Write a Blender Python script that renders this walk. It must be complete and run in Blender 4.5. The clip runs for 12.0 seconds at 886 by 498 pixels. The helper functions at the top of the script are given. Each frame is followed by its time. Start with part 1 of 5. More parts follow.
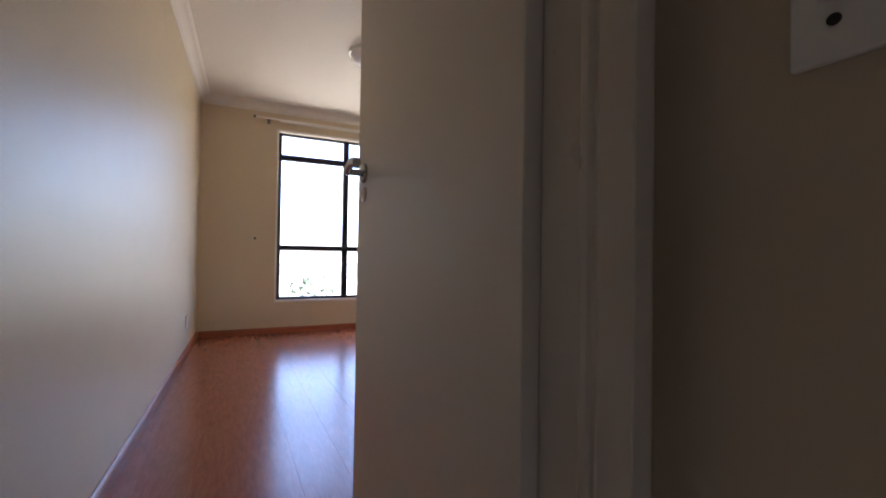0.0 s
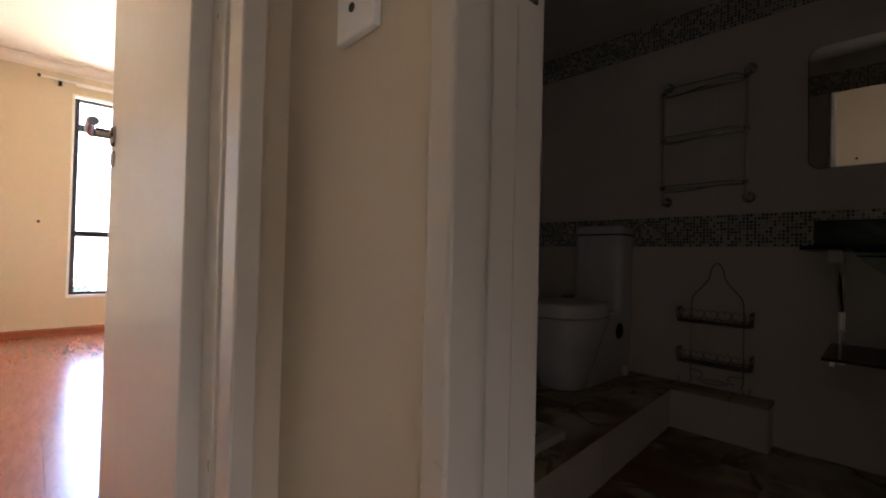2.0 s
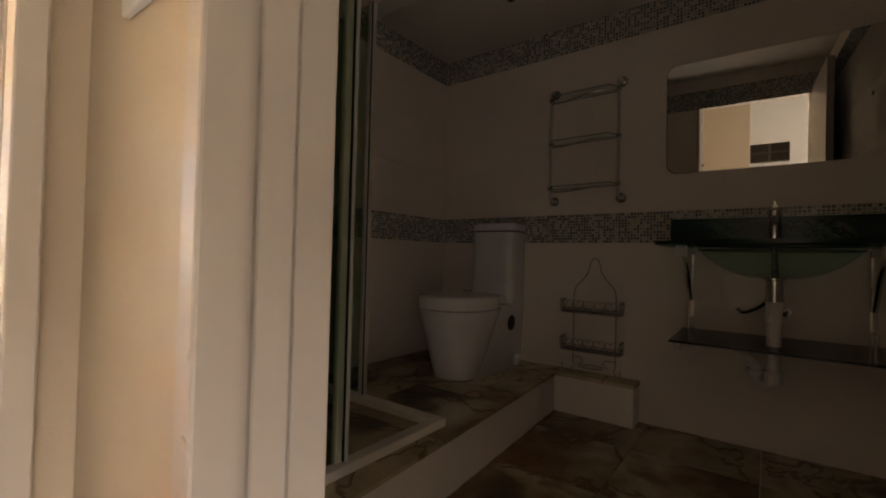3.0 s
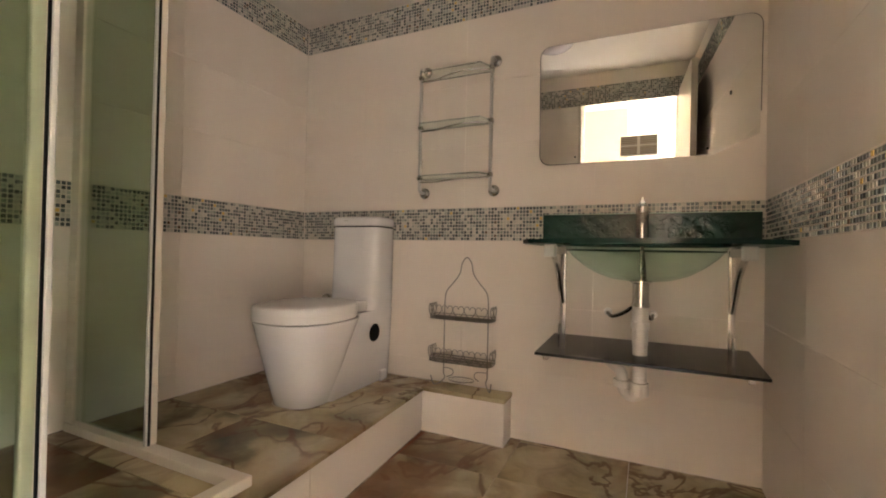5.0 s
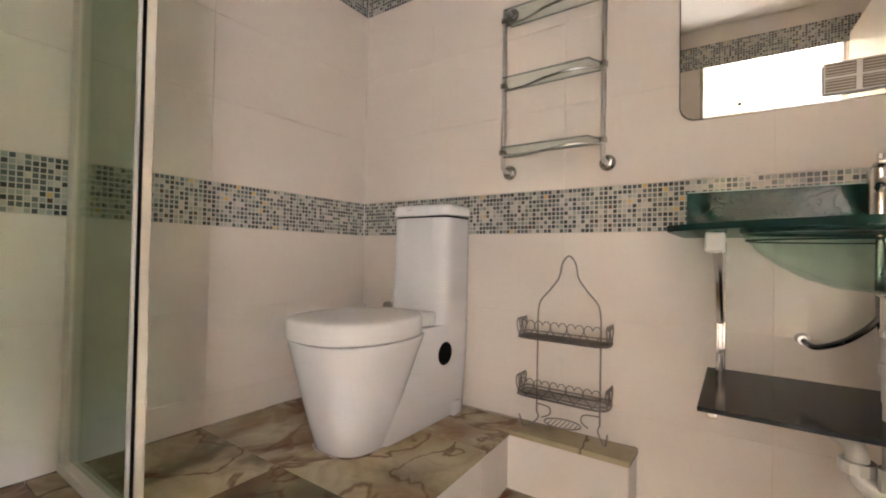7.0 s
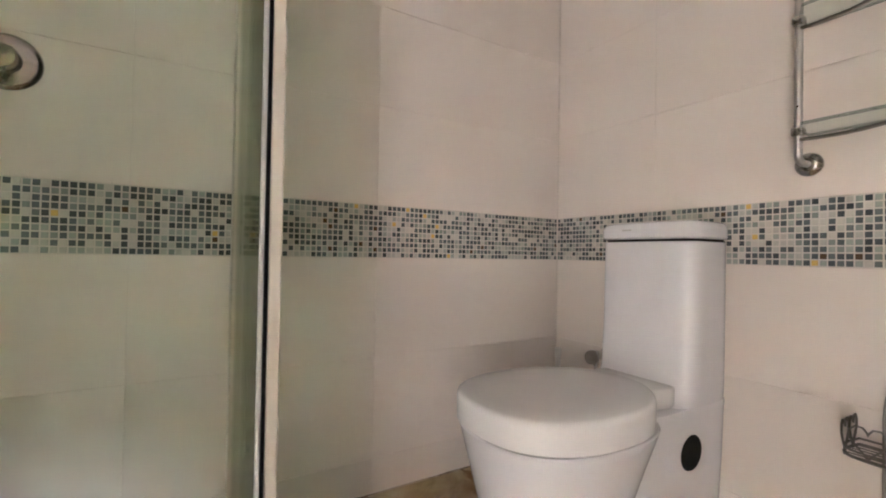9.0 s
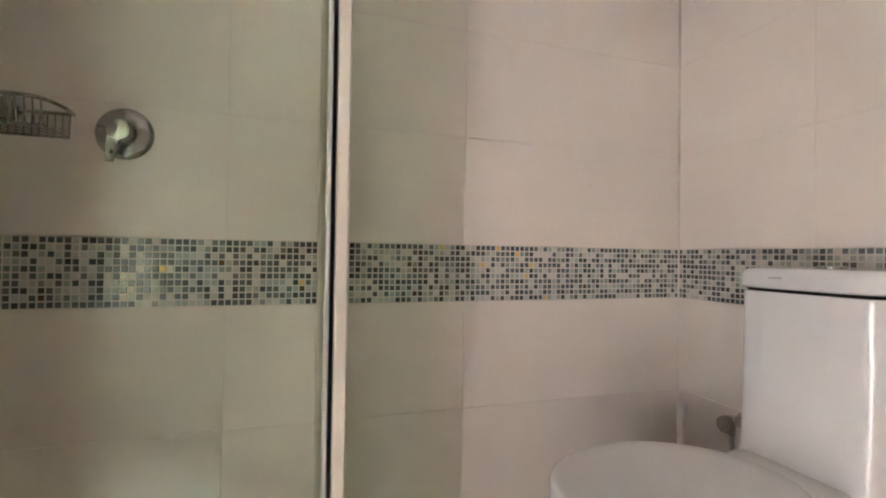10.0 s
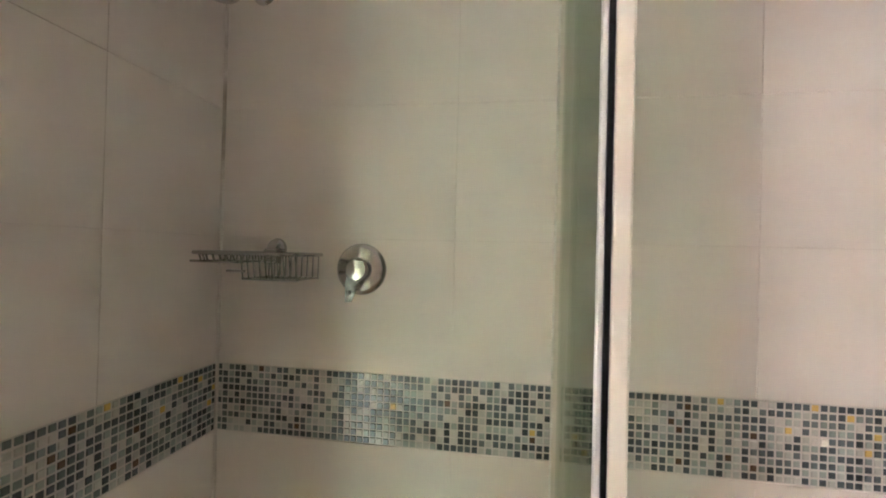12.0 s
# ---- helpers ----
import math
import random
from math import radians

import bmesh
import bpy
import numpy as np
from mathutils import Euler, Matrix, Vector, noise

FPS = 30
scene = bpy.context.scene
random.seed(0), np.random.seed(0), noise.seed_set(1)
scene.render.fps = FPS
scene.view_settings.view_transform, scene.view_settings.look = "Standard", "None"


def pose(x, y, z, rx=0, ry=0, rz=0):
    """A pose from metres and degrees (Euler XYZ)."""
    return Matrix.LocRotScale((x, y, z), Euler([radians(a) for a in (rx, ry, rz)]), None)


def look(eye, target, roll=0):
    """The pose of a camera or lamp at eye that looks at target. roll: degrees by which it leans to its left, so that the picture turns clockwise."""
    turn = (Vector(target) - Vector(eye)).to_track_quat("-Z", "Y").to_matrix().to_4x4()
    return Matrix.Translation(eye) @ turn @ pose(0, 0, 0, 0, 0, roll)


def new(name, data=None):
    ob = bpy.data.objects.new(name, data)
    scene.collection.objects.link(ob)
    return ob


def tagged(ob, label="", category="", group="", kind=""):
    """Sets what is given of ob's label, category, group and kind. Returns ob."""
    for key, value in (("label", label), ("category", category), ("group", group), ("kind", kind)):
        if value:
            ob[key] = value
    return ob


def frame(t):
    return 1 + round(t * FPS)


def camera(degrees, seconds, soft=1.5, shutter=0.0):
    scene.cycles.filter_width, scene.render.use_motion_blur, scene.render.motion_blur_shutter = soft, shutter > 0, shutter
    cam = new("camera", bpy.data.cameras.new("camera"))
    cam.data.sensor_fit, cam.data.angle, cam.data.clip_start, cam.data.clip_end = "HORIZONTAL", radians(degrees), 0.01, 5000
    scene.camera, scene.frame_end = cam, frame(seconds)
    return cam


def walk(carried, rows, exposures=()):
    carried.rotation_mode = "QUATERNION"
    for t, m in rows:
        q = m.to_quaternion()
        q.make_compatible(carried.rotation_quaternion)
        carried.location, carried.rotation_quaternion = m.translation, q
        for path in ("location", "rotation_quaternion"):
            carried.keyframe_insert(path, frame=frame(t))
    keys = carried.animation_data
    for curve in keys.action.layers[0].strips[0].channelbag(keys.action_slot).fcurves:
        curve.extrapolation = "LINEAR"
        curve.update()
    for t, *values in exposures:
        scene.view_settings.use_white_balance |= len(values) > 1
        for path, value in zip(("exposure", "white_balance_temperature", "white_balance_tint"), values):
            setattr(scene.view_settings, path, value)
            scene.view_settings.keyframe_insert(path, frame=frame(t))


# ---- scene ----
cam = camera(91.1, 12.0, soft=1.9)
HALL_FILL_WATTS, HALL_FILL_X = 0.66, -0.30             # watts of the added hall fill lamp, and its x along the unseen wall
MIRROR_TILT, MIRROR_YAW = 2.3, 1.1
EXPOSURES = [
    (0, 3.75, 5650, 23), (0.8, 4.05, 5700, 23), (1.6, 4.85, 5950, 23), (2.5, 6.15, 6600, 24), (3.0, 6.75, 7200, 23), (3.5, 7.8, 7050, 19),
    (5.3, 10.2, 6650, 20), (6.5, 10.45, 6200, 19), (7.0, 10.55, 6000, 19), (9.0, 10.55, 5750, 19), (12.0, 11.0, 5650, 19),
]
PATH = [
    (0, (0.254, -0.032, 0.9), (1.141, 1.76, 0.927), 0.9),
    (0.5, (0.301, -0.098, 0.877), (1.333, 1.615, 0.905), 0.9),
    (1, (0.354, -0.153, 0.855), (1.492, 1.492, 0.881), 1.0),
    (1.5, (0.412, -0.217, 0.843), (1.665, 1.342, 0.868), 1.1),
    (2, (0.467, -0.283, 0.828), (1.845, 1.166, 0.858), 1.4),
    (2.5, (0.509, -0.352, 0.816), (2.005, 0.975, 0.852), 1.3),
    (3, (0.560, -0.412, 0.809), (2.156, 0.787, 0.845), 1.4),
    (3.5, (0.641, -0.466, 0.812), (2.319, 0.620, 0.849), 1.4),
    (5.3, (1.041, -0.422, 0.841), (2.86, 0.41, 0.864), 1.2),
    (5.5, (1.086, -0.4, 0.835), (2.904, 0.433, 0.863), 1.2),
    (6, (1.223, -0.34, 0.817), (3.033, 0.51, 0.851), 1.1),
    (6.5, (1.318, -0.264, 0.813), (3.074, 0.693, 0.849), 1.1),
    (7, (1.407, -0.183, 0.816), (3.042, 0.968, 0.845), 1.1),
    (7.2, (1.441, -0.150, 0.820), (3.018, 1.079, 0.849), 1.0),
    (8.8, (1.664, 0.122, 0.890), (2.770, 1.797, 0.918), 1.0),
    (9, (1.684, 0.150, 0.917), (2.714, 1.866, 0.942), 1.0),
    (9.5, (1.712, 0.208, 0.941), (2.553, 2.02, 1.022), 0.5),
    (10, (1.772, 0.226, 1.03), (2.355, 2.139, 1.061), 0.8),
    (10.5, (1.769, 0.244, 1.119), (2.148, 2.207, 1.182), 1.0),
    (11, (1.747, 0.262, 1.21), (1.915, 2.255, 1.248), 0.9),
    (11.5, (1.721, 0.329, 1.274), (1.678, 2.329, 1.299), 1.3),
    (12, (1.701, 0.427, 1.334), (1.39, 2.403, 1.35), 1.4),
]
walk(cam, [(t, look(eye, target, roll)) for t, eye, target, roll in PATH], EXPOSURES)

# ---- world, lights, exposure ----
def sky_world():
    w = bpy.data.worlds.new("sky")
    scene.world = w
    w.use_nodes = True
    nt = w.node_tree
    bg = nt.nodes["Background"]
    sky = nt.nodes.new("ShaderNodeTexSky")
    sky.sky_type = "NISHITA"
    sky.sun_disc = False
    sky.sun_elevation, sky.sun_rotation = radians(58), radians(270)
    sky.air_density, sky.dust_density = 1.0, 2.0
    nt.links.new(sky.outputs[0], bg.inputs[0])
    bg.inputs[1].default_value = 0.15


def area(name, at, target, sx, sy, watts, colour):
    d = bpy.data.lights.new(name, "AREA")
    d.shape, d.size, d.size_y, d.energy, d.color = "RECTANGLE", sx, sy, watts, colour
    ob = new(name, d)
    ob.matrix_world = look(at, target)
    return ob


sky_world()
sun = bpy.data.lights.new("sun", "SUN")
sun.energy, sun.angle, sun.color = 4.0, radians(0.5), (1.0, 0.95, 0.88)
new("sun", sun).matrix_world = look((0, 0, 0), (0.75, -0.05, -1.2))
# added fill lamp for the hall's unseen light, behind the walker, aimed at the floor
area("added_hall_fill", (HALL_FILL_X, -3.44, 1.60), (HALL_FILL_X + 0.25, -2.52, 0.0), 0.92, 0.25, HALL_FILL_WATTS, (0.95, 0.97, 1.0)).data.spread = radians(95)


# ---- materials ----
def mat(name, base=(0.8, 0.8, 0.8), rough=0.5, metal=0.0, spec=0.5, transmission=0.0, ior=1.45, coat=0.0):
    m = bpy.data.materials.new(name)
    m.use_nodes = True
    b = m.node_tree.nodes["Principled BSDF"]
    b.inputs["Base Color"].default_value = (*base, 1)
    b.inputs["Roughness"].default_value = rough
    b.inputs["Metallic"].default_value = metal
    b.inputs["Specular IOR Level"].default_value = spec
    b.inputs["Transmission Weight"].default_value = transmission
    b.inputs["IOR"].default_value = ior
    b.inputs["Coat Weight"].default_value = coat
    return m


class Nodes:
    """Short hand for the node tree of one material."""

    def __init__(self, m):
        self.nt = m.node_tree
        self.b = self.nt.nodes["Principled BSDF"]

    def add(self, kind, **inputs):
        n = self.nt.nodes.new(kind)
        for k, v in inputs.items():
            n.inputs[k.replace("_", " ")].default_value = v
        return n

    def link(self, a, b):
        self.nt.links.new(a, b)

    def coords(self, scale=(1, 1, 1), world=True):
        if world:
            src = self.add("ShaderNodeNewGeometry").outputs["Position"]
        else:
            src = self.add("ShaderNodeTexCoord").outputs["Object"]
        mp = self.add("ShaderNodeMapping")
        mp.inputs["Scale"].default_value = scale
        self.link(src, mp.inputs["Vector"])
        return mp.outputs["Vector"]

    def noise(self, vec, scale, detail=4.0, rough=0.55, distort=0.0):
        n = self.add("ShaderNodeTexNoise", Scale=scale, Detail=detail, Roughness=rough, Distortion=distort)
        self.link(vec, n.inputs["Vector"])
        return n.outputs["Fac"]

    def ramp(self, fac, stops, constant=False):
        r = self.nt.nodes.new("ShaderNodeValToRGB")
        el = r.color_ramp.elements
        while len(el) < len(stops):
            el.new(0.5)
        for e, (p, c) in zip(el, stops):
            e.position, e.color = p, (*c, 1)
        if constant:
            r.color_ramp.interpolation = "CONSTANT"
        self.link(fac, r.inputs["Fac"])
        return r.outputs["Color"]

    def mix(self, fac, a, b, blend="MIX"):
        n = self.nt.nodes.new("ShaderNodeMix")
        n.data_type, n.blend_type = "RGBA", blend
        for sock, v in ((n.inputs[0], fac), (n.inputs[6], a), (n.inputs[7], b)):
            if isinstance(v, (int, float)):
                sock.default_value = v
            elif isinstance(v, tuple):
                sock.default_value = (*v, 1)
            else:
                self.link(v, sock)
        return n.outputs[2]

    def scalar(self, fac, lo, hi):
        n = self.add("ShaderNodeMapRange")
        n.inputs["To Min"].default_value, n.inputs["To Max"].default_value = lo, hi
        self.link(fac, n.inputs["Value"])
        return n.outputs["Result"]

    def colour(self, out):
        self.link(out, self.b.inputs["Base Color"])

    def rough(self, out):
        self.link(out, self.b.inputs["Roughness"])

    def bump(self, height, strength, distance):
        n = self.add("ShaderNodeBump", Strength=strength, Distance=distance)
        self.link(height, n.inputs["Height"])
        self.link(n.outputs["Normal"], self.b.inputs["Normal"])


def paint(name, base, rough=0.5, wear=0.06, ripple=0.25):
    m = mat(name, base, rough)
    n = Nodes(m)
    v = n.coords()
    broad = n.noise(v, 1.7, 3)
    fine = n.noise(v, 160, 2)
    dark = tuple(c * (1 - wear) for c in base)
    n.colour(n.mix(broad, dark, base))
    n.rough(n.scalar(n.noise(v, 9, 3), rough - 0.07, rough + 0.07))
    n.bump(fine, ripple, 0.0012)
    return m


def tile_glaze(name, base, rough):
    m = mat(name, base, rough)
    n = Nodes(m)
    v = n.coords()
    info = n.add("ShaderNodeObjectInfo").outputs["Random"]
    a = n.mix(info, tuple(c * 0.992 for c in base), base)
    cloud = n.noise(v, 3.5, 5)
    grime = n.ramp(n.noise(v, 1.3, 6, 0.65), [(0.55, (0, 0, 0)), (0.8, (1, 1, 1))])
    c = n.mix(cloud, a, tuple(min(1, c * 1.05) for c in base))
    n.colour(n.mix(n.scalar(grime, 0.0, 0.10), c, tuple(b * f for b, f in zip(base, (0.85, 0.78, 0.66)))))
    n.rough(n.scalar(n.noise(v, 3, 2), rough - 0.02, rough + 0.03))
    return m


def mosaic(name, stops, island):
    m = mat(name, (0.3, 0.35, 0.35), 0.16)
    n = Nodes(m)
    if island:
        r = n.add("ShaderNodeNewGeometry").outputs["Random Per Island"]
    else:
        r = n.add("ShaderNodeObjectInfo").outputs["Random"]
    c = n.ramp(r, stops, True)
    v = n.coords()
    n.colour(n.mix(n.scalar(n.noise(v, 140, 4, 0.6, 1.5), 0.0, 0.3), c, (0.16, 0.18, 0.17), "MIX"))
    n.rough(n.scalar(n.noise(v, 60, 2), 0.08, 0.3))
    n.bump(n.noise(v, 90, 2), 0.15, 0.001)
    return m


def onyx(name):
    """Polished onyx: cream and green clouds, brown veins; each slab cut from another place."""
    m = mat(name, (0.5, 0.45, 0.3), 0.14)
    n = Nodes(m)
    info = n.add("ShaderNodeObjectInfo")
    geo = n.add("ShaderNodeNewGeometry")
    sh = n.nt.nodes.new("ShaderNodeVectorMath")
    sh.operation = "SCALE"
    sh.inputs[0].default_value = (31.0, 17.0, 9.0)
    n.link(info.outputs["Random"], sh.inputs["Scale"])
    ad = n.nt.nodes.new("ShaderNodeVectorMath")
    n.link(geo.outputs["Position"], ad.inputs[0])
    n.link(sh.outputs[0], ad.inputs[1])
    v = ad.outputs[0]
    clouds = n.noise(v, 2.2, 5, 0.5, 0.7)
    base = n.ramp(clouds, [(0.28, (0.075, 0.066, 0.034)), (0.40, (0.21, 0.17, 0.095)), (0.48, (0.44, 0.36, 0.21)), (0.58, (0.54, 0.44, 0.28)), (0.70, (0.20, 0.14, 0.078))])
    veins = n.noise(v, 2.4, 4, 0.5, 0.9)
    vein = n.ramp(veins, [(0.474, (0, 0, 0)), (0.496, (1, 1, 1)), (0.504, (1, 1, 1)), (0.520, (0, 0, 0))])
    c = n.mix(n.scalar(vein, 0.0, 0.7), base, (0.12, 0.050, 0.025))
    blot = n.ramp(n.noise(v, 1.6, 5, 0.5, 0.6), [(0.50, (0, 0, 0)), (0.64, (1, 1, 1))])
    c = n.mix(n.scalar(blot, 0.0, 0.8), c, (0.23, 0.11, 0.05))
    smoke = n.ramp(n.noise(v, 5.5, 6, 0.6, 1.2), [(0.48, (0, 0, 0)), (0.70, (1, 1, 1))])
    c = n.mix(n.scalar(smoke, 0.0, 0.42), c, (0.13, 0.085, 0.045))
    n.colour(c)
    n.rough(n.scalar(n.noise(v, 25, 4), 0.10, 0.3))
    n.bump(n.noise(v, 40, 3), 0.05, 0.001)
    return m


def laminate(name):
    m = mat(name, (0.3, 0.12, 0.05), 0.25)
    n = Nodes(m)
    info = n.add("ShaderNodeObjectInfo").outputs["Random"]
    v = n.coords((6, 1, 6))
    grain = n.noise(v, 9, 7, 0.62, 0.8)
    c = n.ramp(grain, [(0.25, (0.22, 0.062, 0.028)), (0.5, (0.33, 0.10, 0.045)), (0.75, (0.42, 0.145, 0.068))])
    n.colour(n.mix(n.scalar(info, 0.0, 0.35), c, (0.28, 0.09, 0.034)))
    n.rough(n.scalar(n.noise(n.coords(), 1.5, 2), 0.20, 0.27))
    return m


def metal(name, base, rough):
    m = mat(name, base, rough, 1.0)
    n = Nodes(m)
    n.rough(n.scalar(n.noise(n.coords(), 45, 4), max(0.02, rough - 0.05), rough + 0.12))
    return m


M_CREAM = paint("cream_wall_paint", (0.66, 0.545, 0.37), 0.42)
M_HALL = paint("cream_hall_paint", (0.64, 0.53, 0.38), 0.45)
# hall floor is unseen; this beige is chosen to bounce the fill lamp
M_HALLFLOOR = paint("beige_bounce_floor", (0.50, 0.45, 0.385), 0.45)
M_CEIL = paint("white_ceiling_paint", (0.84, 0.79, 0.72), 0.7)
M_FRAME = paint("grey_white_gloss_enamel", (0.62, 0.55, 0.46), 0.3, 0.08, 0.02)
M_LEAF = paint("off_white_door_enamel", (0.70, 0.63, 0.54), 0.32, 0.04, 0.02)
M_WHITEWALL = paint("white_wall_paint", (0.84, 0.82, 0.76), 0.5)
M_TILE = tile_glaze("cream_glazed_tile", (0.77, 0.695, 0.615), 0.55)
M_GROUT = mat("stained_cream_grout", (0.66, 0.59, 0.51), 0.85)
_n = Nodes(M_GROUT)
_v = _n.coords()
_n.colour(_n.mix(_n.ramp(_n.noise(_v, 2.1, 5, 0.6), [(0.57, (0, 0, 0)), (0.70, (1, 1, 1))]), (0.72, 0.65, 0.57), (0.33, 0.265, 0.19)))
M_GROUT_PALE = paint("pale_mosaic_grout", (0.70, 0.65, 0.57), 0.85, 0.15)
M_ONYX = onyx("green_brown_onyx")
M_LAM = laminate("red_brown_laminate")
M_SKIRT = paint("red_brown_stained_wood", (0.34, 0.10, 0.04), 0.4, 0.25)
MOSAIC = [(0.0, (0.060, 0.070, 0.078)), (0.14, (0.095, 0.112, 0.122)), (0.32, (0.13, 0.15, 0.158)), (0.46, (0.18, 0.20, 0.195)), (0.54, (0.29, 0.33, 0.29)), (0.64, (0.43, 0.46, 0.40)), (0.76, (0.58, 0.57, 0.49)), (0.88, (0.70, 0.66, 0.57)), (0.972, (0.12, 0.065, 0.03)), (0.990, (0.80, 0.55, 0.16))]
M_MOS = mosaic("glass_mosaic", MOSAIC, False)
M_MOSI = mosaic("glass_mosaic_sheet", MOSAIC, True)
M_CHROME = metal("chrome", (0.66, 0.65, 0.63), 0.12)
M_DULL = metal("dull_grey_steel", (0.40, 0.39, 0.37), 0.17)
M_STEEL = metal("brushed_steel", (0.55, 0.53, 0.50), 0.28)
M_WIRE = metal("tarnished_chrome_wire", (0.27, 0.25, 0.225), 0.3)
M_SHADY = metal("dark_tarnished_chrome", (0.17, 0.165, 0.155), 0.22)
M_MIRROR = mat("mirror_silver", (0.90, 0.91, 0.89), 0.0, 1.0)
M_GLASS_DK = mat("green_edge_glass", (0.012, 0.045, 0.038), 0.08)
M_CERAMIC = mat("white_glazed_ceramic", (0.80, 0.785, 0.785), 0.05, coat=0.5)
M_SEAT = mat("white_seat_plastic", (0.79, 0.77, 0.745), 0.22)
M_PVC = paint("white_pvc", (0.76, 0.73, 0.68), 0.35, 0.12, 0.05)
# pale green that carries the highlight of the splashback's top edge
M_RIM = mat("glass_edge_highlight", (0.55, 0.68, 0.60), 0.15)
# rubber, and the black that stands in for shade in the toilet's gaps
M_BLACK = mat("black_rubber_and_gap_shade", (0.008, 0.008, 0.008), 0.75, spec=0.15)
M_BLACKGLASS = mat("black_glass", (0.010, 0.010, 0.011), 0.12, spec=0.15)
M_ALU = paint("cream_coated_aluminium", (0.70, 0.64, 0.53), 0.35, 0.12, 0.05)
M_ALUG = paint("pale_grey_aluminium", (0.60, 0.60, 0.55), 0.35, 0.1, 0.05)
M_WINFRAME = paint("dark_bronze_aluminium", (0.022, 0.020, 0.022), 0.4, 0.2, 0.05)
M_PLATE = mat("white_switch_plastic", (0.78, 0.75, 0.70), 0.35)
M_DARKPL = mat("dark_plastic", (0.03, 0.028, 0.026), 0.5)
M_OPAL = mat("opal_glass", (0.74, 0.70, 0.74), 0.22)
M_LOUVRE = paint("grey_brown_louvre", (0.30, 0.25, 0.19), 0.5, 0.3)
M_GREEN = paint("dry_field_grass", (0.34, 0.31, 0.21), 0.9, 0.5)
M_TREE = paint("dusty_foliage", (0.06, 0.085, 0.04), 0.8, 0.4)
M_SHED = paint("pale_far_building", (0.55, 0.53, 0.50), 0.7, 0.2)


def thin_glass(name, tint, gloss=0.6):
    """Clear sheet glass: a see-through sheet with a Fresnel gloss."""
    m = bpy.data.materials.new(name)
    m.use_nodes = True
    nt = m.node_tree
    out = nt.nodes["Material Output"]
    nt.nodes.remove(nt.nodes["Principled BSDF"])
    tr = nt.nodes.new("ShaderNodeBsdfTransparent")
    tr.inputs[0].default_value = (*tint, 1)
    gl = nt.nodes.new("ShaderNodeBsdfGlossy")
    gl.inputs["Roughness"].default_value = 0.03
    lw = nt.nodes.new("ShaderNodeLayerWeight")
    pw = nt.nodes.new("ShaderNodeMath")
    pw.operation = "POWER"
    pw.inputs[1].default_value = 4.0
    nt.links.new(lw.outputs["Facing"], pw.inputs[0])
    fr = nt.nodes.new("ShaderNodeMapRange")
    fr.inputs["To Min"].default_value, fr.inputs["To Max"].default_value = 0.03, gloss
    nt.links.new(pw.outputs[0], fr.inputs["Value"])
    mx = nt.nodes.new("ShaderNodeMixShader")
    nt.links.new(fr.outputs[0], mx.inputs[0])
    nt.links.new(tr.outputs[0], mx.inputs[1])
    nt.links.new(gl.outputs[0], mx.inputs[2])
    nt.links.new(mx.outputs[0], out.inputs[0])
    return m


M_CLEAR = thin_glass("clear_window_glass", (0.96, 0.97, 0.97))
M_SHOWER = thin_glass("green_tinted_shower_glass", (0.86, 0.91, 0.85), 0.35)
M_BOWL = thin_glass("green_basin_glass", (0.82, 0.92, 0.87))
M_TOP = thin_glass("green_counter_glass", (0.42, 0.66, 0.58))
M_SHELFGLASS = thin_glass("pale_shelf_glass", (0.93, 0.97, 0.95), 0.2)
M_SPLASH = mat("wavy_dark_green_glass", (0.022, 0.085, 0.068), 0.07)
_n = Nodes(M_SPLASH)
_v = _n.coords()
_n.colour(_n.mix(_n.noise(_v, 9, 4, 0.6, 1.2), (0.006, 0.028, 0.023), (0.018, 0.075, 0.060)))
_n.bump(_n.ramp(_n.noise(_v, 26, 2, 0.5, 1.6), [(0.50, (0, 0, 0)), (0.58, (1, 1, 1))]), 0.35, 0.003)


# ---- mesh helpers ----
def part(name, bm, material, parent=None, label="", smooth=False):
    me = bpy.data.meshes.new(name)
    bmesh.ops.recalc_face_normals(bm, faces=bm.faces)
    bm.to_mesh(me)
    bm.free()
    for mm in (material if isinstance(material, (list, tuple)) else [material]):
        me.materials.append(mm)
    if smooth:
        me.polygons.foreach_set("use_smooth", [True] * len(me.polygons))
        me.set_sharp_from_angle(angle=radians(38))
    ob = new(name, me)
    if parent is not None:
        ob.parent = parent
    if label:
        tagged(ob, label)
    return ob


def empty(name, label, category, at=(0, 0, 0), group="", kind=""):
    ob = new(name)
    ob.location = at
    ob.empty_display_size = 0.05
    return tagged(ob, label, category, group, kind)


def thing(ob, label, category, group="", kind=""):
    return tagged(ob, label, category, group, kind)


def add_box(bm, lo, hi, bevel=0.0, seg=2):
    b = bmesh.new()
    bmesh.ops.create_cube(b, size=1.0)
    c = [(p + q) / 2 for p, q in zip(lo, hi)]
    s = [abs(q - p) for p, q in zip(lo, hi)]
    bmesh.ops.scale(b, vec=s, verts=b.verts)
    bmesh.ops.translate(b, vec=c, verts=b.verts)
    if bevel:
        bmesh.ops.bevel(b, geom=list(b.edges), offset=bevel, segments=seg, affect="EDGES", profile=0.5)
    join(bm, b)
    return bm


def join(bm, other):
    me = bpy.data.meshes.new("tmp")
    other.to_mesh(me)
    other.free()
    bm.from_mesh(me)
    bpy.data.meshes.remove(me)


def box(lo, hi, bevel=0.0, seg=2):
    return add_box(bmesh.new(), lo, hi, bevel, seg)


